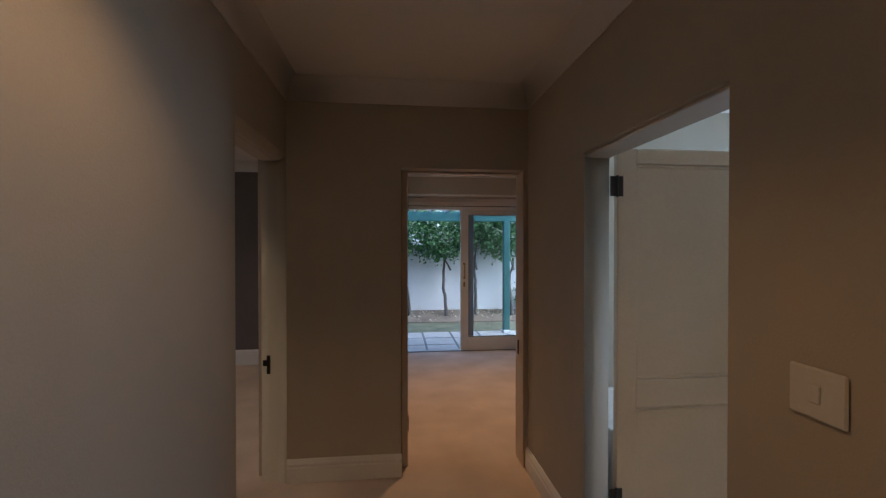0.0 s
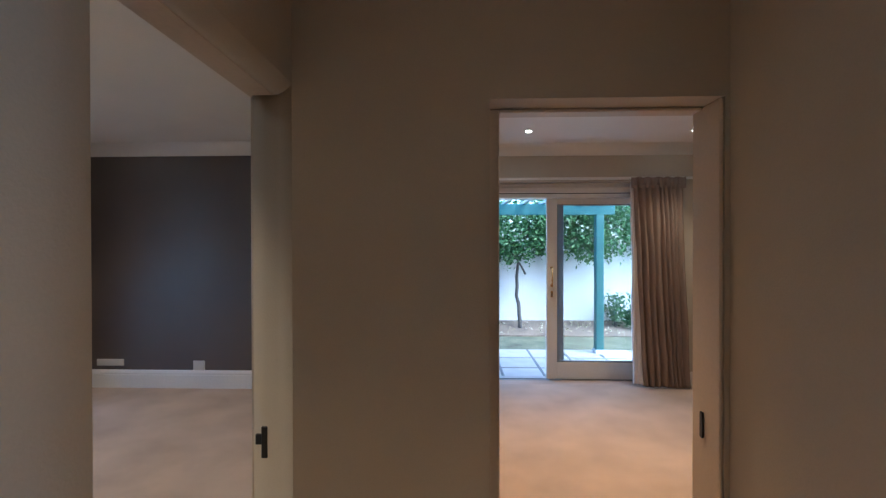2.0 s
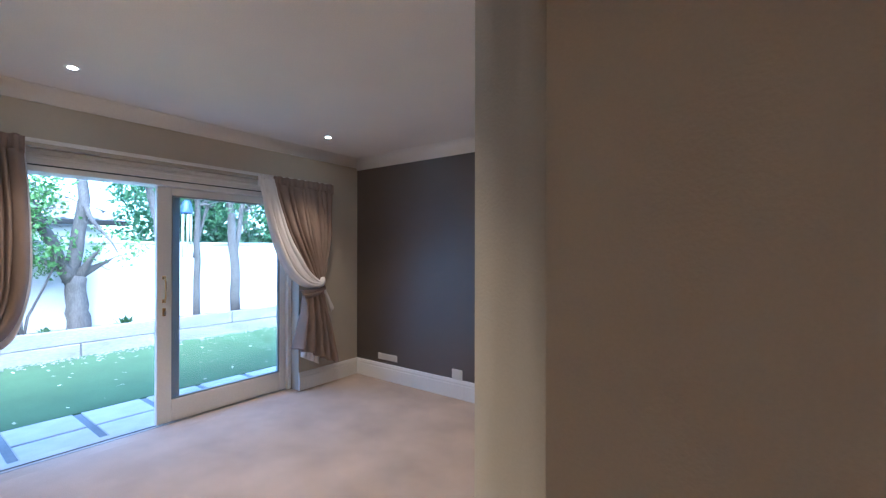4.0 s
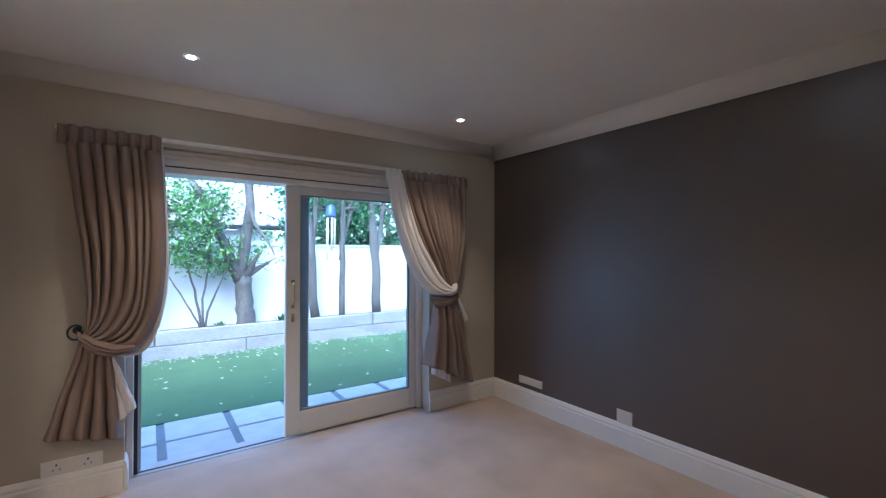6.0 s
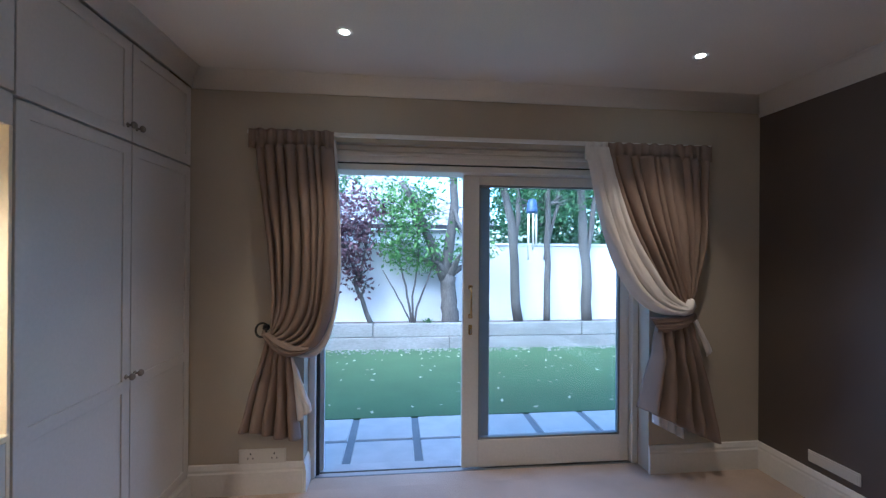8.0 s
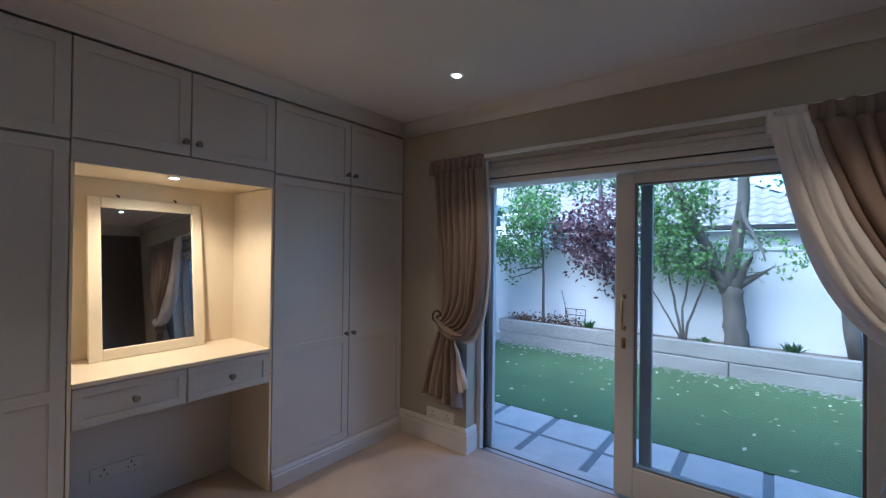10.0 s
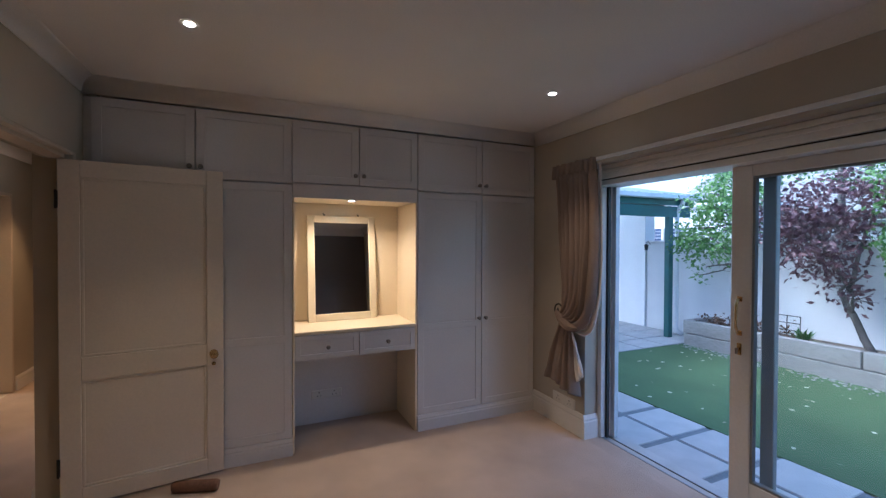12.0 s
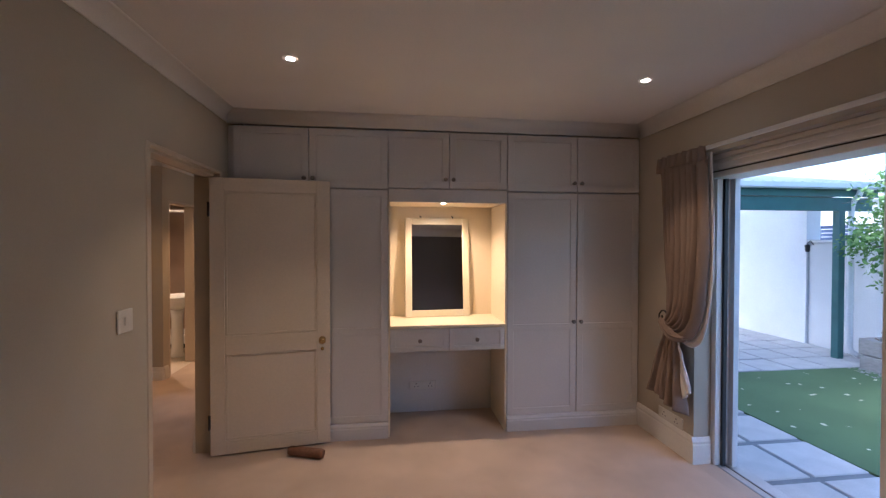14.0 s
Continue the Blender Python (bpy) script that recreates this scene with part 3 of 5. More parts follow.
def along(*rows):
    """Control points given by their place along the garden wall."""
    return [(y - Y0, d, z) for y, d, z in rows]


c = thing("curtain", "taupe lined curtain tied back on a hook beside the cupboards", "curtain", "bedroom curtains", A_DOOR)
cloth("heading", heading(bmesh.new(), 2.83 - Y0, 3.33 - Y0, 2.13, 2.245, 9), FABRIC, c)
cloth("drape", fold_sheet(along((2.862, -0.075, 2.15), (2.90, -0.075, 1.75), (2.99, -0.09, 1.30), (2.965, -0.075, 1.00)),
                          along((3.325, -0.075, 2.15), (3.375, -0.085, 1.45), (3.42, -0.11, 0.62), (2.95, -0.10, 0.985)), 8, (0.022, 0.036, 0.012), 3, 0.02), FABRIC, c)
cloth("lining", fold_sheet(along((3.29, -0.035, 2.2), (3.33, -0.045, 1.45), (3.34, -0.05, 0.85), (3.08, -0.06, 0.90)),
                           along((3.335, -0.035, 2.2), (3.385, -0.045, 1.45), (3.425, -0.05, 0.72), (3.09, -0.06, 0.87)), 2, (0.004, 0.006, 0.004), 4, u_n=16), LINING, c, "pale curtain lining")
cloth("tied_fold", fold_sheet(along((2.925, -0.10, 1.035), (3.02, -0.135, 1.00), (3.09, -0.15, 0.925), (3.20, -0.12, 0.93)),
                              along((2.925, -0.085, 0.985), (2.985, -0.12, 0.885), (3.07, -0.14, 0.83), (3.20, -0.10, 0.905)), 3, (0.006, 0.014, 0.008), 15, 0.03, 50, 24), FABRIC, c)
cloth("lower_drape", fold_sheet(along((2.935, -0.075, 0.985), (2.905, -0.08, 0.85), (2.83, -0.085, 0.62), (2.774, -0.09, 0.44)),
                                along((3.075, -0.095, 0.90), (3.095, -0.09, 0.78), (3.115, -0.09, 0.60), (3.135, -0.085, 0.365)), 5, (0.008, 0.030, 0.050), 5, 0.0, 120, 40, 0.05), FABRIC, c)
cloth("lower_lining", fold_sheet(along((3.055, -0.065, 0.90), (3.085, -0.065, 0.78), (3.10, -0.06, 0.60), (3.115, -0.06, 0.45)),
                                 along((3.085, -0.085, 0.885), (3.125, -0.085, 0.78), (3.17, -0.08, 0.64), (3.205, -0.075, 0.53)), 2, (0.004, 0.010, 0.014), 6, 0.0, 30, 24), LINING, c, "pale curtain lining")


def holdback(x, z, m):
    d = thing("curtain_hook", "dark metal scroll curtain hook on the wall", "curtain hook", m=m)
    bm = bmesh.new()
    lathe(bm, [(0.022, 0), (0.022, 0.004), (0.008, 0.008), (0.008, 0.05)], Matrix.Translation((x, 0, z)) @ Matrix.Rotation(radians(90), 4, "X"), 14)
    part("stem", bm, BLACK, d)
    bm = bmesh.new()
    pts = [(x + 0.034 * math.cos(a), -0.075 - 0.002 * i, z + 0.040 * math.sin(a)) for i, a in enumerate(np.linspace(0.6, 6.6, 22))]
    tube(bm, pts, [0.0065] * len(pts), 8)
    part("scroll", bm, BLACK, d)
    return d


holdback(2.915 - Y0, 1.03, A_DOOR)

c = thing("curtain", "taupe curtain tied back with its white lining turned out", "curtain", "bedroom curtains", A_DOOR)
cloth("heading", heading(bmesh.new(), 5.10 - Y0, 5.84 - Y0, 2.13, 2.235, 12), FABRIC, c)
cloth("lining_heading", heading(bmesh.new(), 4.945 - Y0, 5.11 - Y0, 2.12, 2.235, 3, -0.075), LINING, c, "white lining heading")
cloth("drape", fold_sheet(along((5.09, -0.075, 2.15), (5.20, -0.08, 1.72), (5.44, -0.11, 1.26), (5.605, -0.12, 1.13)),
                          along((5.835, -0.07, 2.15), (5.835, -0.07, 1.75), (5.79, -0.07, 1.42), (5.685, -0.08, 1.10)), 10, (0.018, 0.034, 0.010), 8, 0.03, 150), FABRIC, c)
cloth("lining", fold_sheet(along((4.945, -0.075, 2.2), (5.06, -0.09, 1.70), (5.13, -0.13, 1.02), (5.60, -0.15, 1.115)),
                           along((5.115, -0.08, 2.2), (5.21, -0.10, 1.70), (5.44, -0.145, 1.25), (5.625, -0.145, 1.165)), 3, (0.006, 0.018, 0.012), 9, 0.02, 70), LINING, c, "white curtain lining turned outwards")
part("tied_fold", swag(bmesh.new(), [(5.53 - Y0, -0.15, 1.12), (5.58 - Y0, -0.16, 1.13), (5.625 - Y0, -0.155, 1.15), (5.655 - Y0, -0.14, 1.18), (5.665 - Y0, -0.13, 1.205)], [0.012, 0.030, 0.038, 0.034, 0.012], ridges=4), LINING, c, "bunched white lining at the tie")
cloth("tie_band", fold_sheet(along((5.37, -0.125, 1.085), (5.45, -0.15, 1.095), (5.58, -0.165, 1.085), (5.70, -0.10, 1.115)),
                             along((5.43, -0.12, 0.985), (5.50, -0.15, 0.985), (5.59, -0.165, 1.00), (5.71, -0.10, 1.06)), 2, (0.006, 0.010, 0.006), 12, 0.02, 40, 24), FABRIC, c)
cloth("lower_drape", fold_sheet(along((5.435, -0.11, 1.05), (5.425, -0.12, 0.90), (5.385, -0.12, 0.68), (5.343, -0.11, 0.49)),
                                along((5.70, -0.08, 1.09), (5.765, -0.075, 0.85), (5.84, -0.07, 0.52), (5.915, -0.07, 0.22)), 5, (0.016, 0.062, 0.085), 18, 0.02, 140, 44, 0.05), FABRIC, c)
cloth("lower_lining", fold_sheet(along((5.47, -0.05, 0.60), (5.46, -0.05, 0.50), (5.455, -0.05, 0.42), (5.455, -0.05, 0.36)),
                                 along((5.66, -0.05, 0.55), (5.66, -0.05, 0.45), (5.665, -0.05, 0.33), (5.67, -0.05, 0.245)), 4, (0.008, 0.020, 0.026), 11, 0.0, 50, 12), LINING, c, "white curtain lining below the hem")
cloth("tie_end", fold_sheet(along((5.715, -0.045, 1.08), (5.76, -0.045, 1.0), (5.815, -0.045, 0.90), (5.835, -0.045, 0.80)),
                            along((5.745, -0.045, 1.08), (5.79, -0.045, 1.0), (5.85, -0.045, 0.92), (5.875, -0.045, 0.835)), 1, (0.002, 0.004, 0.004), 16, 0.0, 8, 10), LINING, c, "loose pale end of the tie")

c = thing("curtain", "taupe curtain hanging straight to the carpet beside the garden door", "curtain", "bedroom curtains", B_DOOR)
X0 = B_OPEN
cloth("heading", heading(bmesh.new(), 2.03 - X0, 2.60 - X0, 2.12, 2.235, 8), FABRIC, c)
cloth("drape", fold_sheet([(2.06 - X0, -0.075, 2.15), (2.085 - X0, -0.085, 1.45), (2.12 - X0, -0.09, 0.7), (2.16 - X0, -0.095, 0.02)],
                          [(2.57 - X0, -0.075, 2.15), (2.585 - X0, -0.085, 1.45), (2.61 - X0, -0.09, 0.7), (2.65 - X0, -0.095, 0.012)], 9, (0.022, 0.036, 0.042), 13, 0.0, 150), FABRIC, c)
cloth("lining", fold_sheet([(2.035 - X0, -0.05, 2.2), (2.04 - X0, -0.055, 1.45), (2.05 - X0, -0.06, 0.7), (2.06 - X0, -0.065, 0.03)],
                           [(2.08 - X0, -0.05, 2.2), (2.11 - X0, -0.055, 1.45), (2.15 - X0, -0.06, 0.7), (2.20 - X0, -0.065, 0.03)], 2, (0.006, 0.010, 0.014), 14, 0.0, 24), LINING, c, "pale curtain lining")

# ---- built-in cupboards ----
def small_knob(parent, x, z, y):
    bm = bmesh.new()
    lathe(bm, [(0.012, 0), (0.012, 0.003), (0.006, 0.006), (0.006, 0.018), (0.016, 0.023), (0.0175, 0.031), (0.011, 0.038)], Matrix.Translation((x, y, z)) @ Matrix.Rotation(radians(-90), 4, "X"), 12)
    part("knob", bm, STEEL, parent, "round nickel knob")


def shaker(name, parent, x0, x1, z0, z1, y, knobs=(), cuts=(), border=0.055, tier=CUPB):
    """A flat-framed cupboard front, 20 mm thick, with sunk panels. cuts: heights of the cross rails' middles."""
    g = 0.0035
    x0, x1, z0, z1 = x0 + g, x1 - g, z0 + g, z1 - g
    xs = [x0, x0 + border, x1 - border, x1]
    zs = [z0, z0 + border, *[z for c in cuts for z in (c - border / 2, c + border / 2)], z1 - border, z1]
    bm = bmesh.new()
    net = [[bm.verts.new((x, y, z)) for z in zs] for x in xs]
    front = [bm.faces.new((net[a][b], net[a][b + 1], net[a + 1][b + 1], net[a + 1][b])) for a in range(3) for b in range(len(zs) - 1) if a != 1 or b % 2 == 0]
    back = bmesh.ops.extrude_face_region(bm, geom=front)["geom"]
    for v in back:
        if isinstance(v, bmesh.types.BMVert):
            v.co.y -= 0.02
    bmesh.ops.recalc_face_normals(bm, faces=bm.faces)
    sharp = [e for e in bm.edges if len(e.link_faces) == 2 and e.calc_face_angle() > 1 and all(v.co.y > y - 0.001 for v in e.verts)]
    bmesh.ops.bevel(bm, geom=sharp, offset=0.0015, segments=1, affect="EDGES")
    d = part(name, bm, tier, parent)
    part("sunk_panel", boxes((x0 + border - 0.004, x1 - border + 0.004, y - 0.016, y - 0.0075, z0 + border - 0.004, z1 - border + 0.004)), tier, d)
    for x, z in knobs:
        small_knob(d, x, z, y)
    return d


XL, X1, X2, X3, X4 = AX1 - 0.045, -1.875, -2.868, AX0 + 0.005, -2.375
ROW = 2.02
YB = AY0 + 0.004


def carcass(x0, x1, z0, z1):
    return boxes((x0, x0 + 0.018, YB, CUP - 0.022, z0, z1), (x1 - 0.018, x1, YB, CUP - 0.022, z0, z1), (x0 + 0.018, x1 - 0.018, YB, YB + 0.012, z0, z1), (x0 + 0.018, x1 - 0.018, YB + 0.012, CUP - 0.022, z1 - 0.018, z1), (x0 + 0.018, x1 - 0.018, YB + 0.012, CUP - 0.022, z0, z0 + 0.018))


def plinth(x0, x1):
    bm = boxes((x0, x1, YB, CUP - 0.004, 0, 0.118), bevel=0.002)
    moulding(bm, (x1, CUP - 0.004), (x0, CUP - 0.004), (0, 1), [(0, 0), (0.026, 0), (0.026, 0.085), (0.02, 0.095), (0.022, 0.104), (0.010, 0.122), (0, 0.126)])
    return bm


for x0, x1, split in ((X1, XL, -1.254), (X2, X1, X4), (X3, X2, -3.484)):
    lo = ROW if x0 != X2 else 2.03
    u = thing("top_cupboard", "pale grey-white painted high cupboard with two small doors", "cupboard", "high cupboards")
    part("body", carcass(x0, x1, lo, 2.498), CUPB, u)
    shaker("cupboard_door", u, split, x1, lo, 2.498, CUP, [(split + 0.033, lo + 0.075)])
    shaker("cupboard_door", u, x0, split, lo, 2.498, CUP, [(split - 0.033, lo + 0.075)])

u = thing("wardrobe", "pale grey-white painted double wardrobe beside the sliding door", "wardrobe", "built-in wardrobes")
part("body", carcass(X3, X2, 0.126, ROW - 0.004), CUPB, u)
shaker("wardrobe_door", u, -3.484, X2, 0.126, ROW - 0.004, CUP, [(-3.451, 0.915)], [0.87])
shaker("wardrobe_door", u, X3, -3.484, 0.126, ROW - 0.004, CUP, [(-3.517, 0.915)], [0.87])
part("plinth", plinth(X3, X2), CUPB, u, "moulded plinth")

u = thing("wardrobe", "pale grey-white painted wardrobe partly behind the open door", "wardrobe", "built-in wardrobes")
part("body", carcass(X1, XL, 0.126, ROW - 0.004), CUPB, u)
shaker("wardrobe_door", u, -1.254, XL, 0.126, ROW - 0.004, CUP, [], [0.87])
shaker("wardrobe_door", u, X1, -1.254, 0.126, ROW - 0.004, CUP, [(-1.287, 0.915)], [0.87])
part("plinth", plinth(X1, XL), CUPB, u, "moulded plinth")
part("side_filler", boxes((XL, AX1 - 0.002, YB, CUP - 0.03, 0, 2.498)), CUPB, u)

NICHE = mat("cream_niche_paint", (0.80, 0.70, 0.52), 0.5, var=0.02, bump=0.06)
u = thing("dressing_table", "built-in dressing table with two drawers in a lit niche", "dressing table")
part("fascia", boxes((X2 + 0.002, X1 - 0.002, CUP - 0.03, CUP - 0.004, 1.92, 2.026), bevel=0.0015), CUPB, u)
part("niche_top", boxes((X2 + 0.004, X1 - 0.004, YB, CUP - 0.03, 1.925, 1.94)), NICHE, u)
part("niche_back", boxes((X2 + 0.004, X1 - 0.004, YB, YB + 0.012, 0.91, 1.925)), NICHE, u)
part("side_panel", boxes((X2 + 0.002, X2 + 0.016, YB + 0.012, CUP - 0.004, 0.0, 1.92), bevel=0.001), NICHE, u)
part("side_panel", boxes((X1 - 0.016, X1 - 0.002, YB + 0.012, CUP - 0.004, 0.0, 1.92), bevel=0.001), NICHE, u)
part("worktop", boxes((X2 + 0.016, X1 - 0.016, YB + 0.012, CUP + 0.006, 0.885, 0.909), bevel=0.003), NICHE, u, "cream painted worktop")
part("drawer_box", boxes((X2 + 0.018, X1 - 0.018, YB + 0.1, CUP - 0.024, 0.70, 0.884)), CUPB, u)
part("knee_back", boxes((X2 + 0.016, X1 - 0.016, YB, YB + 0.012, 0.0, 0.884)), CUPB, u)
for x0, x1, kx in ((X4, X1 - 0.016, -2.135), (X2 + 0.016, X4, -2.61)):
    shaker("drawer_front", u, x0, x1, 0.69, 0.883, CUP - 0.002, [(kx, 0.785)], border=0.04)

# leaning mirror in the niche
MW, MH = 0.60, 0.91
u = thing("mirror", "cream wooden framed mirror leaning on the niche back", "mirror", m=pose(-2.330, 2.085, 0.911, 5.0, 0, 3.0))
fr = [(-MW / 2, -MW / 2 + 0.062, -0.02, 0.0, 0, MH), (MW / 2 - 0.062, MW / 2, -0.02, 0.0, 0, MH), (-MW / 2 + 0.062, MW / 2 - 0.062, -0.02, -0.0006, 0, 0.062), (-MW / 2 + 0.062, MW / 2 - 0.062, -0.02, -0.0006, MH - 0.062, MH)]
part("frame", boxes(*fr, bevel=0.004), mat("cream_mirror_frame", (0.78, 0.70, 0.52), 0.4, var=0.03), u)
part("backing", boxes((-MW / 2 + 0.02, MW / 2 - 0.02, -0.026, -0.021, 0.02, MH - 0.02)), WOODLOG, u)
part("mirror_glass", boxes((-MW / 2 + 0.055, MW / 2 - 0.055, -0.016, -0.010, 0.055, MH - 0.055)), MIRROR, u, "silvered mirror glass")
for x in (-0.15, 0.15):
    bm = bmesh.new()
    tube(bm, [(x, -0.012, MH), (x, -0.012, MH + 0.012), (x + 0.012, -0.012, MH + 0.02)], [0.005, 0.006, 0.004], 8)
    part("hook", bm, BLACK, u, "dark metal hook")


# ---- fixtures ----
def downlight(x, y, z, watt, size=86, blend=0.9, colour=WARM, name="ceiling_light", label="small round recessed ceiling downlight, lit"):
    d = thing(name, label, "ceiling light", "downlights", pose(x, y, z))
    bm = bmesh.new()
    n = 24
    prof = [(0.040, -0.0005), (0.041, -0.003), (0.037, -0.005), (0.027, -0.004), (0.021, -0.001)]
    rings = [[bm.verts.new((r * math.cos(2 * math.pi * k / n), r * math.sin(2 * math.pi * k / n), h)) for k in range(n)] for r, h in prof]
    for r0, r1 in zip(rings, rings[1:]):
        for k in range(n):
            bm.faces.new((r0[k], r1[k], r1[(k + 1) % n], r0[(k + 1) % n])).smooth = True
    part("trim_ring", bm, WHITE, d)
    bm = bmesh.new()
    lathe(bm, [(0.021, -0.003), (0.021, -0.002), (0.016, -0.001)], seg=20)
    part("lens", bm, LENS, d, "glowing warm lens")
    lamp = new("lamp", bpy.data.lights.new("lamp", "SPOT"))
    lamp.data.energy, lamp.data.color, lamp.data.spot_size, lamp.data.spot_blend, lamp.data.shadow_soft_size = watt, colour, radians(size), blend, 0.035
    lamp.matrix_world = pose(x, y, z - 0.03)
    return d


for x, y in ((-3.465, 3.455), (-3.49, 5.377), (-1.345, 3.49), (-1.385, 5.37)):
    downlight(x, y, CEIL_Z, LAMP_WATT)
for x, y, watt in ((0.86, 5.91, 8.0), (2.43, 5.94, 8.0), (0.86, 4.45, 30.0), (2.43, 4.45, 8.0)):
    downlight(x, y, CEIL_Z, watt, colour=WARM if y > 5 else HALL_WARM)
downlight(0.06, 1.45, CEIL_Z, 6.0, 112, blend=0.6, colour=HALL_WARM)
downlight(0.25, 0.15, CEIL_Z, 13.0, 74, blend=0.5, colour=HALL_WARM)
# unseen lamp, added to warm the bathroom door leaf and miss its jamb
downlight(1.385, 0.90, CEIL_Z, 7.0, 130)
downlight(1.45, -0.35, CEIL_Z, 22.0, 120)
downlight(-2.342, 2.33, 1.925, 9.0, 150)


def wall_plate(name, label, m, w, h, detail):
    """A moulded wall plate: x across, z up, y out of the wall towards -y."""
    d = thing(name, label, "socket" if "socket" in name else "switch", m=m)
    part("plate", boxes((-w / 2, w / 2, -0.010, 0, -h / 2, h / 2), bevel=0.004), PLASTIC, d)
    if detail == "switch":
        part("rocker", boxes((-0.012, 0.012, -0.015, -0.010, -0.02, 0.02), bevel=0.002), PLASTIC, d)
    elif detail == "socket":
        for cx in (-w / 4, w / 4):
            bm = boxes((cx - 0.004, cx + 0.004, -0.0105, -0.0085, 0.010, 0.022), (cx - 0.018, cx - 0.012, -0.0105, -0.0085, -0.016, -0.006), (cx + 0.012, cx + 0.018, -0.0105, -0.0085, -0.016, -0.006))
            part("pin_hole", bm, BLACK, d)
        part("rocker", boxes((w / 2 - 0.024, w / 2 - 0.012, -0.013, -0.010, -0.016, 0.016), bevel=0.002), PLASTIC, d)
    else:
        part("cover", boxes((-w / 2 + 0.012, w / 2 - 0.012, -0.013, -0.010, -h / 2 + 0.012, h / 2 - 0.012), bevel=0.002), PLASTIC, d)


wall_plate("wall_switch", "white plastic light switch in the hall", pose(HX1, 1.42, 1.215, 0, 0, -90), 0.125, 0.11, "switch")
wall_plate("wall_switch", "white plastic light switch beside the bedroom door", pose(AX1, 3.75, 1.215, 0, 0, -90), 0.115, 0.11, "switch")
wall_plate("wall_socket", "white double wall socket below the tied curtain", pose(AX0, 2.90, 0.232, 0, 0, 90), 0.285, 0.09, "socket")
wall_plate("wall_socket", "white blank wall outlet plate on the dark wall", pose(-3.54, AY1, 0.268, 0, 0, 0), 0.30, 0.072, "blank")
wall_plate("wall_socket", "white wall outlet on the dark wall above the skirting", pose(-2.57, AY1, 0.24, 0, 0, 0), 0.128, 0.105, "blank")
wall_plate("wall_socket", "white double wall socket under the dressing table", pose(-2.20, YB + 0.012, 0.25, 0, 0, 180), 0.26, 0.075, "socket")

# ---- bathrooms seen through the hall doors ----
win = thing("window_1", "white framed bathroom window with small panes", "window", kind="structure")
bm = boxes((WX + 0.10, WX + 0.15, 2.45, 2.51, 1.18, 2.04), (WX + 0.10, WX + 0.15, 3.30, 3.37, 1.18, 2.04), (WX + 0.10, WX + 0.15, 2.51, 3.30, 1.18, 1.235), (WX + 0.10, WX + 0.15, 2.51, 3.30, 1.985, 2.04), bevel=0.004)
part("window_frame", bm, WHITE, win)
for y in (2.76, 3.025):
    part("glazing_bar", boxes((WX + 0.112, WX + 0.138, y, y + 0.022, 1.235, 1.985), bevel=0.003), WHITE, win)
for z in (1.47, 1.73):
    part("glazing_bar", boxes((WX + 0.113, WX + 0.137, 2.51, 3.30, z, z + 0.022), bevel=0.003), WHITE, win)
part("window_sill", boxes((WX - 0.02, WX + 0.10, 2.44, 3.38, 1.155, 1.18), bevel=0.004), WHITE, win)
part("pane", boxes((WX + 0.123, WX + 0.127, 2.51, 3.30, 1.235, 1.985)), GLASS, win).visible_shadow = False

tub = thing("bathtub", "white bathtub along the far bathroom wall", "bathtub")
bm = bmesh.new()
box(bm, 1.40, 3.09, 2.74, 3.41, 0, 0.55, 0.02, 2)
top = max(bm.faces, key=lambda f: f.calc_center_median().z * 10 + f.calc_area())
ins = bmesh.ops.inset_region(bm, faces=[top], thickness=0.07)
res = bmesh.ops.extrude_face_region(bm, geom=[top])
for v in [g for g in res["geom"] if isinstance(g, bmesh.types.BMVert)]:
    v.co.z -= 0.4
    v.co.x = 2.245 + (v.co.x - 2.245) * 0.85
    v.co.y = 3.075 + (v.co.y - 3.075) * 0.75
bmesh.ops.delete(bm, geom=[top], context="FACES")
part("tub", bm, CERAMIC, tub)

basin = thing("pedestal_basin", "white ceramic pedestal basin", "basin", m=pose(1.06, -0.40, -0.005, 0, 0, 90))
bm = bmesh.new()
lathe(bm, [(0.10, 0.0), (0.10, 0.02), (0.075, 0.06), (0.07, 0.5), (0.085, 0.68)], seg=20)
part("pedestal", bm, CERAMIC, basin)
bm = bmesh.new()
lathe(bm, [(0.09, 0.66), (0.16, 0.71), (0.24, 0.77), (0.275, 0.83), (0.28, 0.85), (0.255, 0.855), (0.22, 0.81), (0.1, 0.75), (0.02, 0.74)], Matrix.Diagonal((1.05, 0.85, 1, 1)), 28)
part("bowl", bm, CERAMIC, basin)
bm = bmesh.new()
tube(bm, [(0, 0.19, 0.84), (0, 0.19, 0.93), (0, 0.15, 0.955), (0, 0.09, 0.94)], [0.014, 0.013, 0.012, 0.011], 10)
part("tap", bm, STEEL, basin)
u = thing("shower_rail", "white rail across the shower end of the bathroom", "rail")
bm = bmesh.new()
tube(bm, [(NX + 0.125, -0.92, 2.06), (WX - 0.005, -0.92, 2.06)], [0.02, 0.02], 12)
part("rail", bm, WHITE, u)
for x in (NX + 0.121, WX - 0.016):
    part("flange", boxes((x, x + 0.015, -0.95, -0.89, 2.03, 2.09), bevel=0.003), WHITE, u)
u = thing("bathroom_cabinet", "slim white wall cabinet over the basin", "cabinet")
part("body", boxes((NX + 0.122, NX + 0.235, -0.72, -0.42, 1.38, 1.84), bevel=0.004), WHITE, u)
part("door", boxes((NX + 0.237, NX + 0.252, -0.72, -0.42, 1.38, 1.84), bevel=0.003), WHITE, u)
u = thing("shower_step", "white ledge on dark feet at the shower end", "ledge")
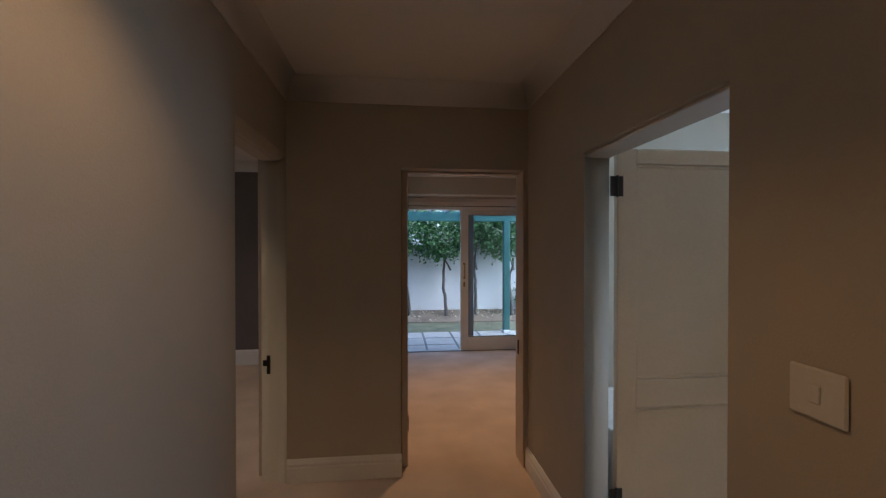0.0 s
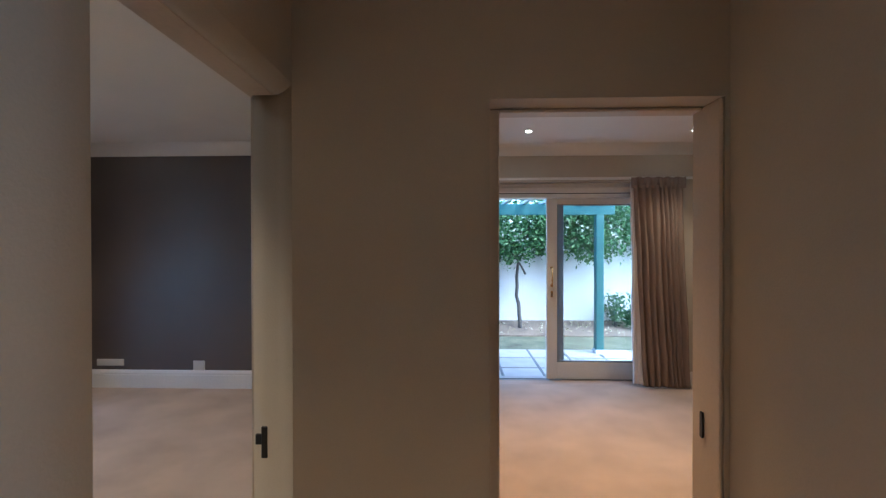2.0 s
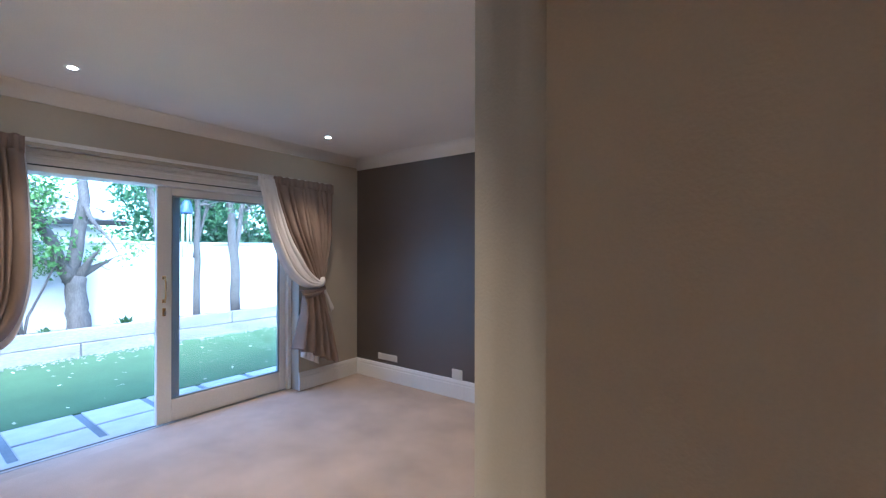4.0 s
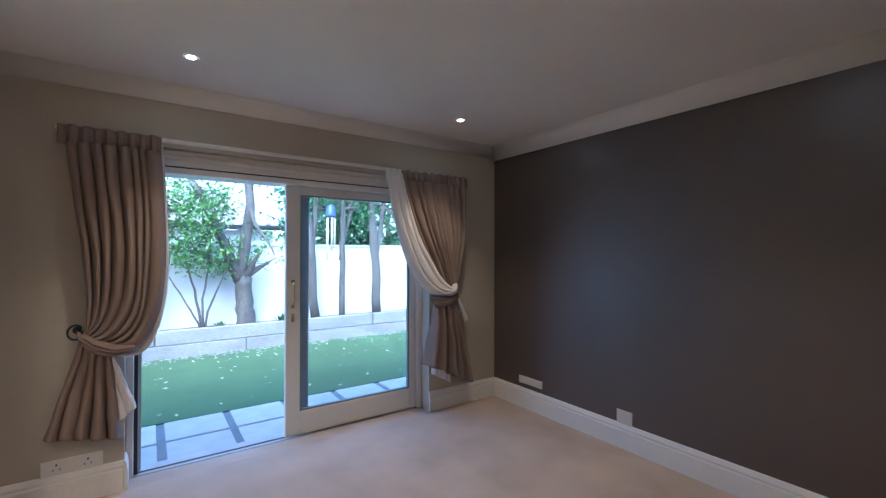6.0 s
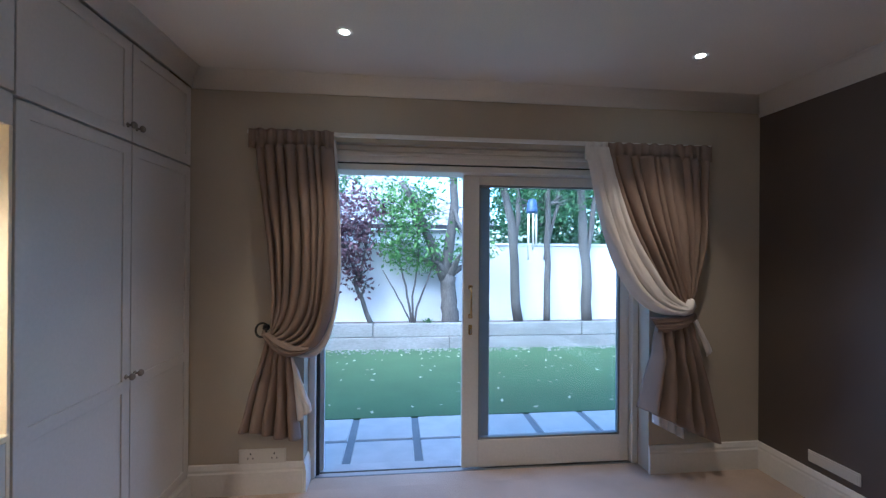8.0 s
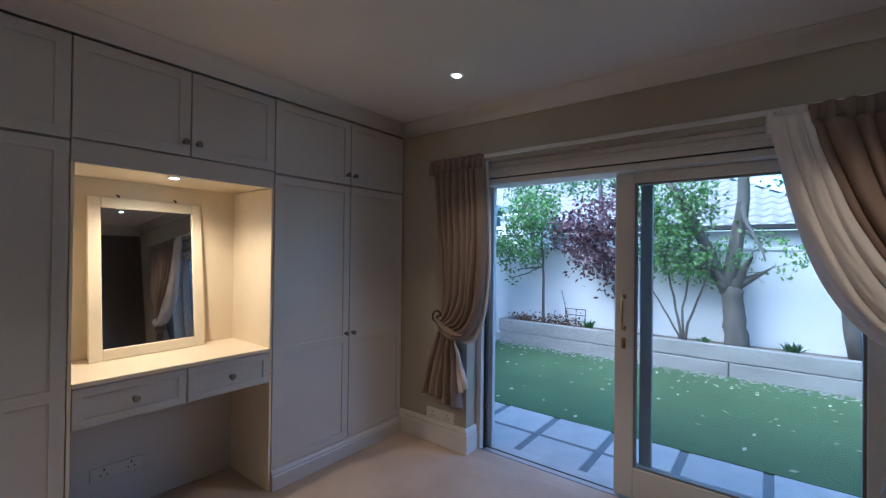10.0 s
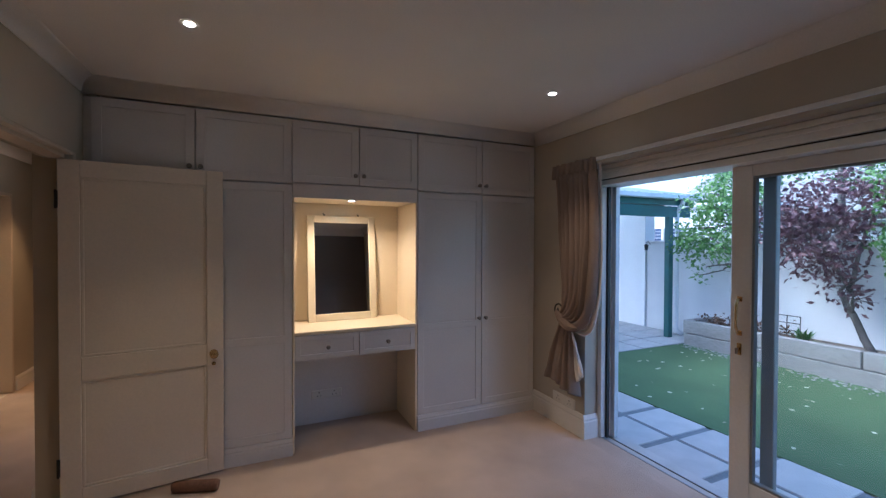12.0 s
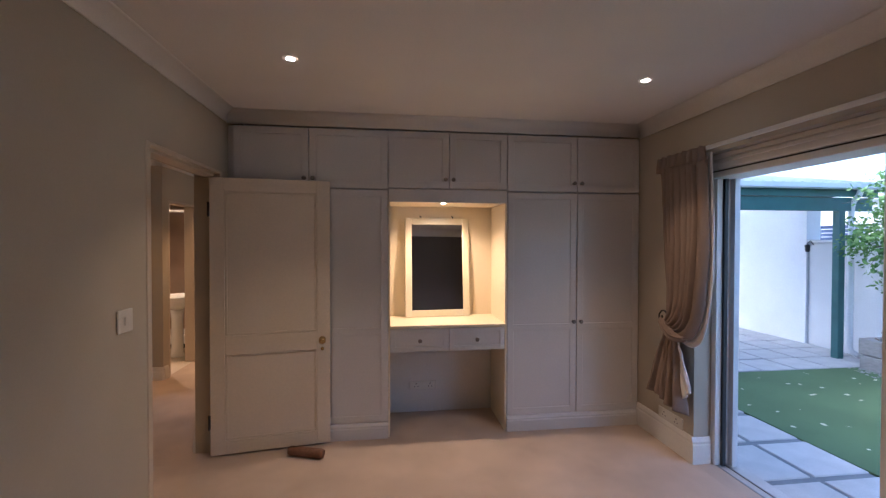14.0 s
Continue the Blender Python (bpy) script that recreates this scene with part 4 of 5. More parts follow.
part("ledge", boxes((NX + 0.13, WX - 0.01, -1.25, -0.80, 0.075, 0.215), bevel=0.01), CERAMIC, u)
part("plinth", boxes((NX + 0.16, WX - 0.04, -1.22, -0.86, -0.005, 0.075)), RUBBER, u)

# ---- ground outside ----
ground = setting("ground", boxes((-900, 900, -900, 900, -0.6, -0.10)), LAWN, "patchy lawn and soil reaching to the horizon", "ground")
setting("turf", boxes((-8.0, -5.30, 1.115, 14.0, -0.2, G + 0.004)), TURF, "bright green artificial turf strip", "grass")
setting("paving_bed", boxes((-5.29, OUT_W, 1.115, 14.0, -0.2, G - 0.008), (-8.7, OUT_W, -4.5, 1.105, -0.2, G - 0.008)), JOINT, "grey mortar bed between paving slabs", "pavement")
setting("soil_bed", boxes((-8.7, -8.10, 1.2, 14.0, -0.2, 0.27)), SOIL, "dark soil of the raised bed", "soil")
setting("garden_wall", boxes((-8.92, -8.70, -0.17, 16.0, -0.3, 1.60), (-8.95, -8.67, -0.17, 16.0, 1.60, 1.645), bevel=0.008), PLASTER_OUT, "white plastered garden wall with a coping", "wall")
setting("house_side_wall", boxes((-8.92, -8.66, -5.0, -0.175, -0.3, 2.42)), PLASTER_LIFTED, "white plastered wall under the verandah", "wall")
setting("verandah_back_wall", boxes((-8.66, OUT_W, -5.0, -4.7, -0.3, 2.6)), PLASTER_LIFTED, "white plastered wall at the back of the verandah", "wall")

for i, (z0, z1) in enumerate(((G - 0.1, 0.135), (0.142, 0.35))):
    for k in range(4):
        y0 = 1.15 + 3.4 * k - 1.2 * i
        s = mesh_ob("sleeper", boxes((-8.10 + 0.004 * k, -7.99 - 0.004 * ((k + i) % 3), max(1.13, y0), y0 + 3.39, z0, z1), bevel=0.01), SLEEPER)
        tagged(s, "weathered grey concrete sleeper edging the raised bed", "sleeper", "bed sleepers")
for z0, z1 in ((G - 0.1, 0.135), (0.142, 0.35)):
    s = mesh_ob("sleeper", boxes((-8.69, -8.11, 1.12, 1.22, z0, z1), bevel=0.01), SLEEPER)
    tagged(s, "weathered grey concrete sleeper edging the raised bed", "sleeper", "bed sleepers")

# out of view: pale sheet added to reflect daylight up to the bathroom ceiling
setting("bounce_ground", boxes((WX + 0.24, 14.0, -8.0, 12.0, -0.2, -0.085)), mat("pale_bounce_surface", (0.5, 0.5, 0.48), 0.9, var=0.08), "unseen pale ground added to bounce daylight into the bathroom", "pavement")

# ---- verandah at the side ----
v = thing("verandah", "green timber verandah frame with a pale sheet roof", "verandah")
part("post", boxes((-8.30, -8.20, 0.61, 0.71, G - 0.02, 2.05), bevel=0.006), GREEN, v)
part("beam", boxes((-8.75, OUT_W, 0.62, 0.70, 2.05, 2.24), bevel=0.005), GREEN, v)
part("fascia", boxes((-8.8, OUT_W, 0.702, 0.735, 2.245, 2.37), bevel=0.004), GREEN, v)
bm = bmesh.new()
moulding(bm, (-8.85, 0.745), (OUT_W, 0.745), (0, 1), [(0, 2.36), (0.01, 2.345), (0.08, 2.345), (0.10, 2.36), (0.10, 2.42), (0.09, 2.42), (0.088, 2.365), (0.01, 2.365), (0.01, 2.42), (0, 2.42)])
part("gutter", bm, SHEET, v, "pale metal gutter")
bm = bmesh.new()
n = 120
rows = [[bm.verts.new((-8.9 + 4.54 * k / n, y, z + 0.012 * math.sin(k * 2 * math.pi / 4))) for k in range(n + 1)] for y, z in ((0.80, 2.43), (-4.9, 3.65))]
for k in range(n):
    bm.faces.new((rows[0][k], rows[0][k + 1], rows[1][k + 1], rows[1][k])).smooth = True
cloth("roof_sheet", bm, CLEAR_SHEET, v, "pale corrugated roof sheet")
part("soffit", boxes((-8.7, OUT_W, 0.05, 0.60, 2.305, 2.33)), CEILWOOD, v, "brown boarded soffit")
bm = bmesh.new()
tube(bm, [(-8.43, 0.80, 2.36), (-8.43, 0.78, 2.28), (-8.43, 0.70, 2.18), (-8.43, 0.68, 2.08), (-8.43, 0.68, 0.12), (-8.43, 0.70, 0.05), (-8.43, 0.80, 0.0)], [0.035] * 7, 12)
part("downpipe", bm, PLASTER_OUT, v, "white downpipe with a shoe")

lan = thing("wall_lantern", "small black wall lantern on the white wall", "lantern", m=pose(-8.65, -0.05, 1.53))
bm = bmesh.new()
tube(bm, [(0, 0, 0.04), (0.06, 0, 0.10), (0.11, 0, 0.06)], [0.008, 0.007, 0.006], 8)
part("bracket", bm, BLACK, lan)
bm = bmesh.new()
lathe(bm, [(0.01, -0.08), (0.03, -0.07), (0.036, 0.012), (0.044, 0.02), (0.008, 0.05)], Matrix.Translation((0.11, 0, 0)), 6)
part("housing", bm, BLACK, lan)


# ---- houses beyond the wall ----
def tiled_roof(house, p0, p1, up, courses, wave=0.3, hip=0.0):
    """Wavy roof tiles in overlapping courses: eave from p0 to p1, up: the slope's whole rise as a vector."""
    p0, p1, up = Vector(p0), Vector(p1), Vector(up)
    eave, run = p1, (p1 - p0).normalized()
    for c in range(courses):
        bm = bmesh.new()
        p1 = eave - run * hip * (c + 0.5) / courses
        n = round((p1 - p0).length / wave * 6)
        a, b = up * (c / courses), up * ((c + 1.12) / courses)
        r0 = [bm.verts.new(p0 + (p1 - p0) * k / n + a + Vector((0, 0, 0.05 + 0.03 * math.sin(k * 2 * math.pi / 6)))) for k in range(n + 1)]
        r1 = [bm.verts.new(p0 + (p1 - p0) * k / n + b + Vector((0, 0, 0.012 + 0.03 * math.sin(k * 2 * math.pi / 6)))) for k in range(n + 1)]
        r2 = [bm.verts.new(v.co - Vector((0, 0, 0.05))) for v in r0]
        for k in range(n):
            bm.faces.new((r0[k], r0[k + 1], r1[k + 1], r1[k])).smooth = True
            bm.faces.new((r2[k], r2[k + 1], r0[k + 1], r0[k]))
        part("tile_course", bm, ROOFT, house)


h = thing("neighbour_house", "white neighbouring house with a grey tiled roof behind the wall", "house")
part("wall", boxes((-20.0, -13.0, -3.0, 6.1, -0.2, 2.08)), PLASTER_OUT, h)
tiled_roof(h, (-12.6, -3.5, 2.2), (-12.6, 6.5, 2.2), (-3.6, 0, 1.95), 12, hip=3.4)
bm = bmesh.new()
a = [bm.verts.new(p) for p in ((-12.6, 6.5, 2.25), (-16.2, 3.1, 4.2), (-20, 6.5, 2.25))]
bm.faces.new(a)
part("hip_end", bm, ROOFT, h)
part("gutter", boxes((-12.72, -12.58, -3.5, 6.55, 2.08, 2.2), bevel=0.02), BLACK, h, "dark gutter")

h = thing("white_cottage", "white neighbouring building with a small window", "house")
part("wall", boxes((-12.4, -11.0, -4.2, 0.2, -0.2, 2.4)), PLASTER_OUT, h)
part("roof", boxes((-12.6, -10.85, -4.4, 0.35, 2.4, 2.5), bevel=0.02), SHEET, h)
w = part("window", boxes((-11.0, -10.94, -2.25, -0.95, 1.58, 1.64), (-11.0, -10.94, -2.25, -0.95, 1.96, 2.02), (-11.0, -10.94, -2.25, -2.18, 1.64, 1.96), (-11.0, -10.94, -1.02, -0.95, 1.64, 1.96), (-11.0, -10.945, -1.63, -1.57, 1.64, 1.96)), WHITE, h)
for y0, y1 in ((-2.18, -1.63), (-1.57, -1.02)):
    part("pane", boxes((-10.995, -10.985, y0, y1, 1.64, 1.96)), BLUE, w)
    for z in (1.72, 1.80, 1.88):
        part("louvre", boxes((-10.985, -10.955, y0 + 0.01, y1 - 0.01, z, z + 0.012)), SHEET, w)


# ---- trees and plants ----
def leaves(centres, count, size, seed, droop=0.3, clump=9, spread=2.6):
    """Loose sprays of small pointed leaves inside ellipsoids: rows of (centre, radii)."""
    rnd = random.Random(seed)
    verts, faces = [], []
    weight = [r[0] * r[1] * r[2] for _, r in centres]
    for _ in range(count // clump):
        (cx, cy, cz), (rx, ry, rz) = rnd.choices(centres, weight)[0]
        while True:
            p = Vector((rnd.uniform(-1, 1), rnd.uniform(-1, 1), rnd.uniform(-1, 1)))
            if p.length < 1 and p.length > rnd.random() * 0.9:
                break
        twig = Vector((rnd.gauss(0, 1), rnd.gauss(0, 1), rnd.gauss(0, 0.7) - droop)).normalized()
        base = Vector((cx + p.x * rx, cy + p.y * ry, cz + p.z * rz))
        for i in range(clump):
            q = base + twig * size * spread * (i / clump - 0.5) * 2 + Vector((rnd.gauss(0, 1), rnd.gauss(0, 1), rnd.gauss(0, 1))) * size * 0.55
            d = (twig + Vector((rnd.gauss(0, 0.8), rnd.gauss(0, 0.8), rnd.gauss(0, 0.6) - droop))).normalized()
            s = d.cross(Vector((rnd.gauss(0, 1), rnd.gauss(0, 1), rnd.gauss(0, 1)))).normalized()
            nrm = d.cross(s)
            l = size * rnd.uniform(0.7, 1.25)
            k = len(verts)
            verts += [q, q + d * l * 0.5 + s * l * 0.27 + nrm * l * 0.06, q + d * l, q + d * l * 0.5 - s * l * 0.27 + nrm * l * 0.06]
            faces += [(k, k + 1, k + 2), (k, k + 2, k + 3)]
    return verts, faces


def leaf_ob(name, data, material, parent=None):
    me = bpy.data.meshes.new(name)
    me.from_pydata([tuple(v) for v in data[0]], [], data[1])
    me.materials.append(material)
    ob = new(name, me)
    ob.parent = parent
    return ob


def limb(bm, a, b, r0, r1, wob, rnd, n=7, seg=8):
    a, b = Vector(a), Vector(b)
    pts, rad = [], []
    off = Vector((0, 0, 0))
    for i in range(n):
        f = i / (n - 1)
        if 0 < i:
            off += Vector((rnd.gauss(0, wob), rnd.gauss(0, wob), rnd.gauss(0, wob * 0.4)))
        pts.append(a + (b - a) * f + off * (0.4 + 0.6 * f))
        rad.append(r0 + (r1 - r0) * f)
    tube(bm, pts, rad, seg)
    return pts


def tree(label, stems, crowns, count, size, material, seed, droop=0.3, name="tree", twigs=14, limbs=3):
    """stems: rows of (foot, top, lower radius, upper radius). crowns: ellipsoids of leaves, reached by limbs from the stems' tops."""
    rnd = random.Random(seed)
    t = thing(name, label, "tree", "garden trees")
    bm = bmesh.new()
    tips = []
    for foot, top, r0, r1 in stems:
        pts = limb(bm, foot, top, r0, r1, 0.02 + 0.1 * r0, rnd, 9, 10)
        tips += [(pts[-1], r1), (pts[-3], r1), (pts[-4], r1 * 1.1)]
    part("trunk", bm, BARK, t)
    bm = bmesh.new()
    for c, r in crowns:
        for _ in range(limbs):
            start, rr = min(tips, key=lambda s: (s[0] - Vector(c)).length + rnd.uniform(0, 0.5))
            end = Vector(c) + Vector((rnd.uniform(-0.6, 0.6) * r[0], rnd.uniform(-0.6, 0.6) * r[1], rnd.uniform(-0.5, 0.7) * r[2]))
            pts = limb(bm, start, end, rr * 0.7, 0.008, 0.03, rnd)
            for _ in range(twigs // limbs):
                p = rnd.choice(pts[2:])
                limb(bm, p, p + Vector((rnd.gauss(0, 0.5) * r[0], rnd.gauss(0, 0.5) * r[1], rnd.gauss(0.15, 0.4) * r[2])), 0.006, 0.002, 0.02, rnd, 4, 5)
    tagged(part("branchwork", bm, BARK, t), kind="stuff")
    leaf_ob("crown", leaves(crowns, count, size, seed, droop), material, t)
    return t


BED = 0.26
tree("old garden tree with a dividing grey trunk and fresh leaves", [((-8.38, 4.60, BED), (-8.35, 4.50, 1.05), 0.15, 0.12), ((-8.35, 4.52, 1.0), (-8.2, 3.75, 2.6), 0.09, 0.05), ((-8.35, 4.50, 1.0), (-8.45, 4.62, 3.1), 0.10, 0.06)],
     [((-8.2, 3.9, 2.3), (0.5, 0.6, 0.5)), ((-8.1, 4.9, 1.55), (0.4, 0.45, 0.3)), ((-8.3, 4.2, 1.5), (0.35, 0.4, 0.3)), ((-8.4, 4.4, 3.2), (0.9, 1.1, 0.5))], 3200, 0.07, BRIGHT_LEAF, 21)
tree("slender many-stemmed shrub with sparse fresh green leaves", [((-8.35, 3.97, BED), (-8.3, 3.75, 1.5), 0.022, 0.012), ((-8.35, 4.0, BED), (-8.25, 4.2, 1.45), 0.02, 0.010), ((-8.36, 3.98, BED), (-8.3, 3.98, 1.6), 0.02, 0.010), ((-8.35, 3.95, BED), (-8.2, 3.6, 1.2), 0.016, 0.008)],
     [((-8.25, 3.75, 1.55), (0.35, 0.35, 0.35)), ((-8.2, 4.15, 1.5), (0.3, 0.3, 0.35)), ((-8.2, 3.9, 2.1), (0.4, 0.5, 0.4))], 2100, 0.072, BRIGHT_LEAF, 22)
tree("purple-leaved plum tree in the raised bed", [((-8.40, 3.30, BED), (-8.32, 3.10, 1.0), 0.045, 0.03), ((-8.32, 3.10, 1.0), (-8.2, 2.8, 1.9), 0.025, 0.012), ((-8.32, 3.10, 1.0), (-8.3, 3.25, 2.2), 0.025, 0.012)],
     [((-8.2, 2.85, 1.55), (0.35, 0.5, 0.42)), ((-8.25, 3.0, 2.1), (0.45, 0.6, 0.4)), ((-8.2, 2.4, 1.9), (0.4, 0.4, 0.35)), ((-8.25, 3.1, 1.05), (0.2, 0.22, 0.25))], 2700, 0.085, PLUM_LEAF, 23)
for y, r, lean, nm in ((5.80, 0.085, -0.25, 24), (6.30, 0.06, -0.1, 25), (7.03, 0.095, -0.12, 26)):
    tree("tall bare-stemmed tree with high dark leaves", [((-8.42, y, BED), (-8.42, y + lean, 3.0), r, r * 0.7), ((-8.42, y + lean * 0.4, 1.35), (-8.4, y + lean + 0.35, 2.8), r * 0.6, r * 0.4)],
         [((-8.5, y + lean, 2.9), (0.8, 0.8, 0.5)), ((-8.45, y + 0.3, 2.3), (0.4, 0.4, 0.3))], 900, 0.075, GREEN_LEAF, nm)
tree("young slim tree with a loose green crown", [((-8.40, 1.82, BED), (-8.32, 1.70, 1.9), 0.028, 0.015)],
     [((-8.25, 1.5, 1.75), (0.4, 0.45, 0.4)), ((-8.2, 1.65, 2.25), (0.45, 0.5, 0.35)), ((-8.2, 1.15, 1.6), (0.3, 0.3, 0.3)), ((-8.2, 1.3, 1.15), (0.15, 0.12, 0.2))], 2800, 0.072, BRIGHT_LEAF, 27)
for i, (x, y, z, r) in enumerate(((-10.6, 6.9, 2.3, 1.2), (-10.8, 8.6, 2.6, 1.5), (-10.6, 10.4, 2.4, 1.5), (-11.2, 12.6, 2.8, 1.7), (-13.2, 7.9, 3.6, 1.6))):
    tree("dense dark green tree behind the garden wall", [((x, y, -0.1), (x, y, z), 0.12, 0.06)], [((x, y, z), (r * 0.8, r, r * 0.95)), ((x, y + 0.5, z - 0.9), (0.7, 0.9, 0.6))], 4200, 0.13, DEEP_LEAF, 40 + i)
for i, (x, y, z, r) in enumerate(((-10.2, 2.2, 3.1, 0.8), (-10.4, 0.6, 2.9, 0.7))):
    tree("light green tree top behind the garden wall", [((x, y, -0.1), (x, y, z), 0.08, 0.04)], [((x, y, z), (r, r, r * 0.7))], 900, 0.09, GREEN_LEAF, 60 + i)

ch = thing("wind_chime", "wind chime with a dark blue bell and pale tubes", "wind chime", m=pose(-7.26, 5.65, 2.18))
bm = bmesh.new()
lathe(bm, [(0.085, -0.12), (0.085, -0.09), (0.07, 0.02), (0.05, 0.075), (0.012, 0.09)], seg=18)
part("bell", bm, BLUE, ch)
for k in range(5):
    bm = bmesh.new()
    a = 2 * math.pi * k / 5
    tube(bm, [(0.06 * math.cos(a), 0.06 * math.sin(a), -0.13), (0.06 * math.cos(a), 0.06 * math.sin(a), -0.52 - 0.07 * k)], [0.015, 0.015], 8)
    part("chime_tube", bm, PALEWOOD, ch)
bm = bmesh.new()
tube(bm, [(0, 0, 0.09), (0, 0, 0.75)], [0.003, 0.003], 5)
tube(bm, [(0, 0, 0.75), (-0.5, 0.05, 0.75), (-1.14, 0.1, 0.7)], [0.012, 0.016, 0.02], 6)
part("cord", bm, BARK, ch)

rack = thing("metal_rack", "thin dark metal garden rack leaning on the wall", "rack", m=pose(-8.45, 2.36, BED))
for r in (((0, -0.16, 0), (-0.02, -0.20, 0.42)), ((0, 0.16, 0), (-0.02, 0.16, 0.32)), ((-0.02, -0.18, 0.32), (-0.02, 0.16, 0.32)), ((-0.02, -0.17, 0.22), (-0.02, 0.16, 0.22)), ((-0.01, -0.16, 0.12), (-0.01, 0.16, 0.12)), ((0, 0.0, 0), (-0.02, 0.0, 0.32)), ((0, -0.1, 0), (-0.12, -0.3, 0.62))):
    part("rod", tube(bmesh.new(), r, [0.006, 0.006], 6), BLACK, rack)


def low_plant(x, y, z, seed, count=40, l=0.25, material=GREEN_LEAF, label="spiky low green plant in the bed"):
    rnd = random.Random(seed)
    vs, fs = [], []
    for _ in range(count):
        a, e = rnd.uniform(0, 6.28), rnd.uniform(0.3, 1.3)
        d = Vector((math.cos(a) * math.cos(e), math.sin(a) * math.cos(e), math.sin(e)))
        s = Vector((-math.sin(a), math.cos(a), 0)) * 0.012
        q = l * rnd.uniform(0.6, 1.1)
        k = len(vs)
        p = Vector((x + rnd.gauss(0, 0.03), y + rnd.gauss(0, 0.03), z))
        m = p + d * q * 0.6
        vs += [p - s, p + s, m + s * 1.4, m - s * 1.4, p + d * q - Vector((0, 0, q * 0.15))]
        fs += [(k, k + 1, k + 2), (k, k + 2, k + 3), (k + 3, k + 2, k + 4)]
    t = thing("low_plant", label, "plant", "bed plants")
    leaf_ob("blades", (vs, fs), material, t)


low_plant(-8.35, 2.62, BED, 1)
low_plant(-8.4, 4.25, BED, 2, 40, 0.16)
low_plant(-8.4, 5.2, BED, 3, 60, 0.22, DEEP_LEAF)
tagged(leaf_ob("leaf_litter", leaves([((-8.35, 2.1, 0.33), (0.2, 0.45, 0.10)), ((-8.3, 1.5, 0.33), (0.2, 0.25, 0.08))], 700, 0.06, 77, 0), leaf_mat("dry_brown_leaves", (0.06, 0.035, 0.02), (0.17, 0.10, 0.06))), "heap of dry brown leaves on the bed", "leaves", "", "stuff")

rnd = random.Random(5)
vs, fs = [], []
for _ in range(230):
    x, y = rnd.uniform(-7.95, -5.35), rnd.uniform(1.2, 9.0)
    if rnd.random() < 0.35:
        x = rnd.uniform(-7.95, -7.2)
    a, l = rnd.uniform(0, 6.28), rnd.uniform(0.035, 0.075)
    d, s = Vector((math.cos(a), math.sin(a), rnd.uniform(-0.1, 0.25))), Vector((-math.sin(a), math.cos(a), rnd.uniform(0.0, 0.3)))
    p = Vector((x, y, G + 0.012))
    k = len(vs)
    vs += [p, p + d * l * 0.5 + s * l * 0.3, p + d * l, p + d * l * 0.5 - s * l * 0.25]
    fs += [(k, k + 1, k + 2), (k, k + 2, k + 3)]
tagged(leaf_ob("fallen_leaves", (vs, fs), DRY_LEAF), "pale fallen leaves scattered on the turf", "leaves", "", "stuff")

bm = bmesh.new()
for _ in range(800):
    p = Vector((rnd.uniform(-7.99, -7.84) if rnd.random() < 0.8 else rnd.uniform(-7.84, -7.7), rnd.uniform(1.1, 11.0), G + 0.008))
    vsn = bmesh.ops.create_icosphere(bm, subdivisions=1, radius=rnd.uniform(0.008, 0.02), matrix=Matrix.Translation(p) @ Matrix.Diagonal((1, rnd.uniform(0.7, 1.4), 0.6, 1)))
tagged(mesh_ob("gravel", bm, PEBBLE), "pale gravel along the foot of the sleepers", "gravel", "", "stuff")

# ---- back garden of the second bedroom ----
setting("patio", boxes((-4.3, 6.0, OUT_N, 8.25, -0.2, G - 0.008)), JOINT, "grey mortar bed of the back patio", "pavement")
setting("garden_bed", boxes((-8.6, 8.0, 8.26, 9.2, -0.2, G - 0.01)), LAWN, "thin patchy grass", "grass")
bm = boxes((-8.6, 8.0, 9.2, 9.9, -0.2, G + 0.01))
for vert in bm.verts:
    if vert.co.y > 9.5 and vert.co.z > -0.1:
        vert.co.z = 0.10
setting("soil_strip", bm, SOIL, "dark soil with fallen leaves along the wall", "soil")
setting("garden_wall_back", boxes((-8.66, 8.0, 9.9, 10.1, -0.3, 1.50), (-8.66, 8.0, 9.87, 10.13, 1.50, 1.54)), PLASTER_OUT, "white plastered back garden wall", "wall")
v = thing("pergola", "teal timber pergola with a slatted sheet roof", "pergola")
part("post", boxes((2.185, 2.295, 8.0, 8.11, G, 1.96), bevel=0.006), TEAL, v)
part("post_foot", boxes((2.17, 2.31, 7.985, 8.125, G - 0.005, G + 0.06), bevel=0.006), SHEET, v)
part("beam", boxes((-4.2, 2.46, 8.02, 8.09, 1.96, 2.12), bevel=0.005), TEAL, v)
for x in [-3.9 + 0.28 * i for i in range(23)]:
    part("slat", boxes((x, x + 0.05, OUT_N, 8.3, 2.125, 2.16)), SHEET, v)
for y in (7.0, 7.5):
    part("batten", boxes((-4.2, 2.6, y, y + 0.05, 2.162, 2.20)), SHEET, v)
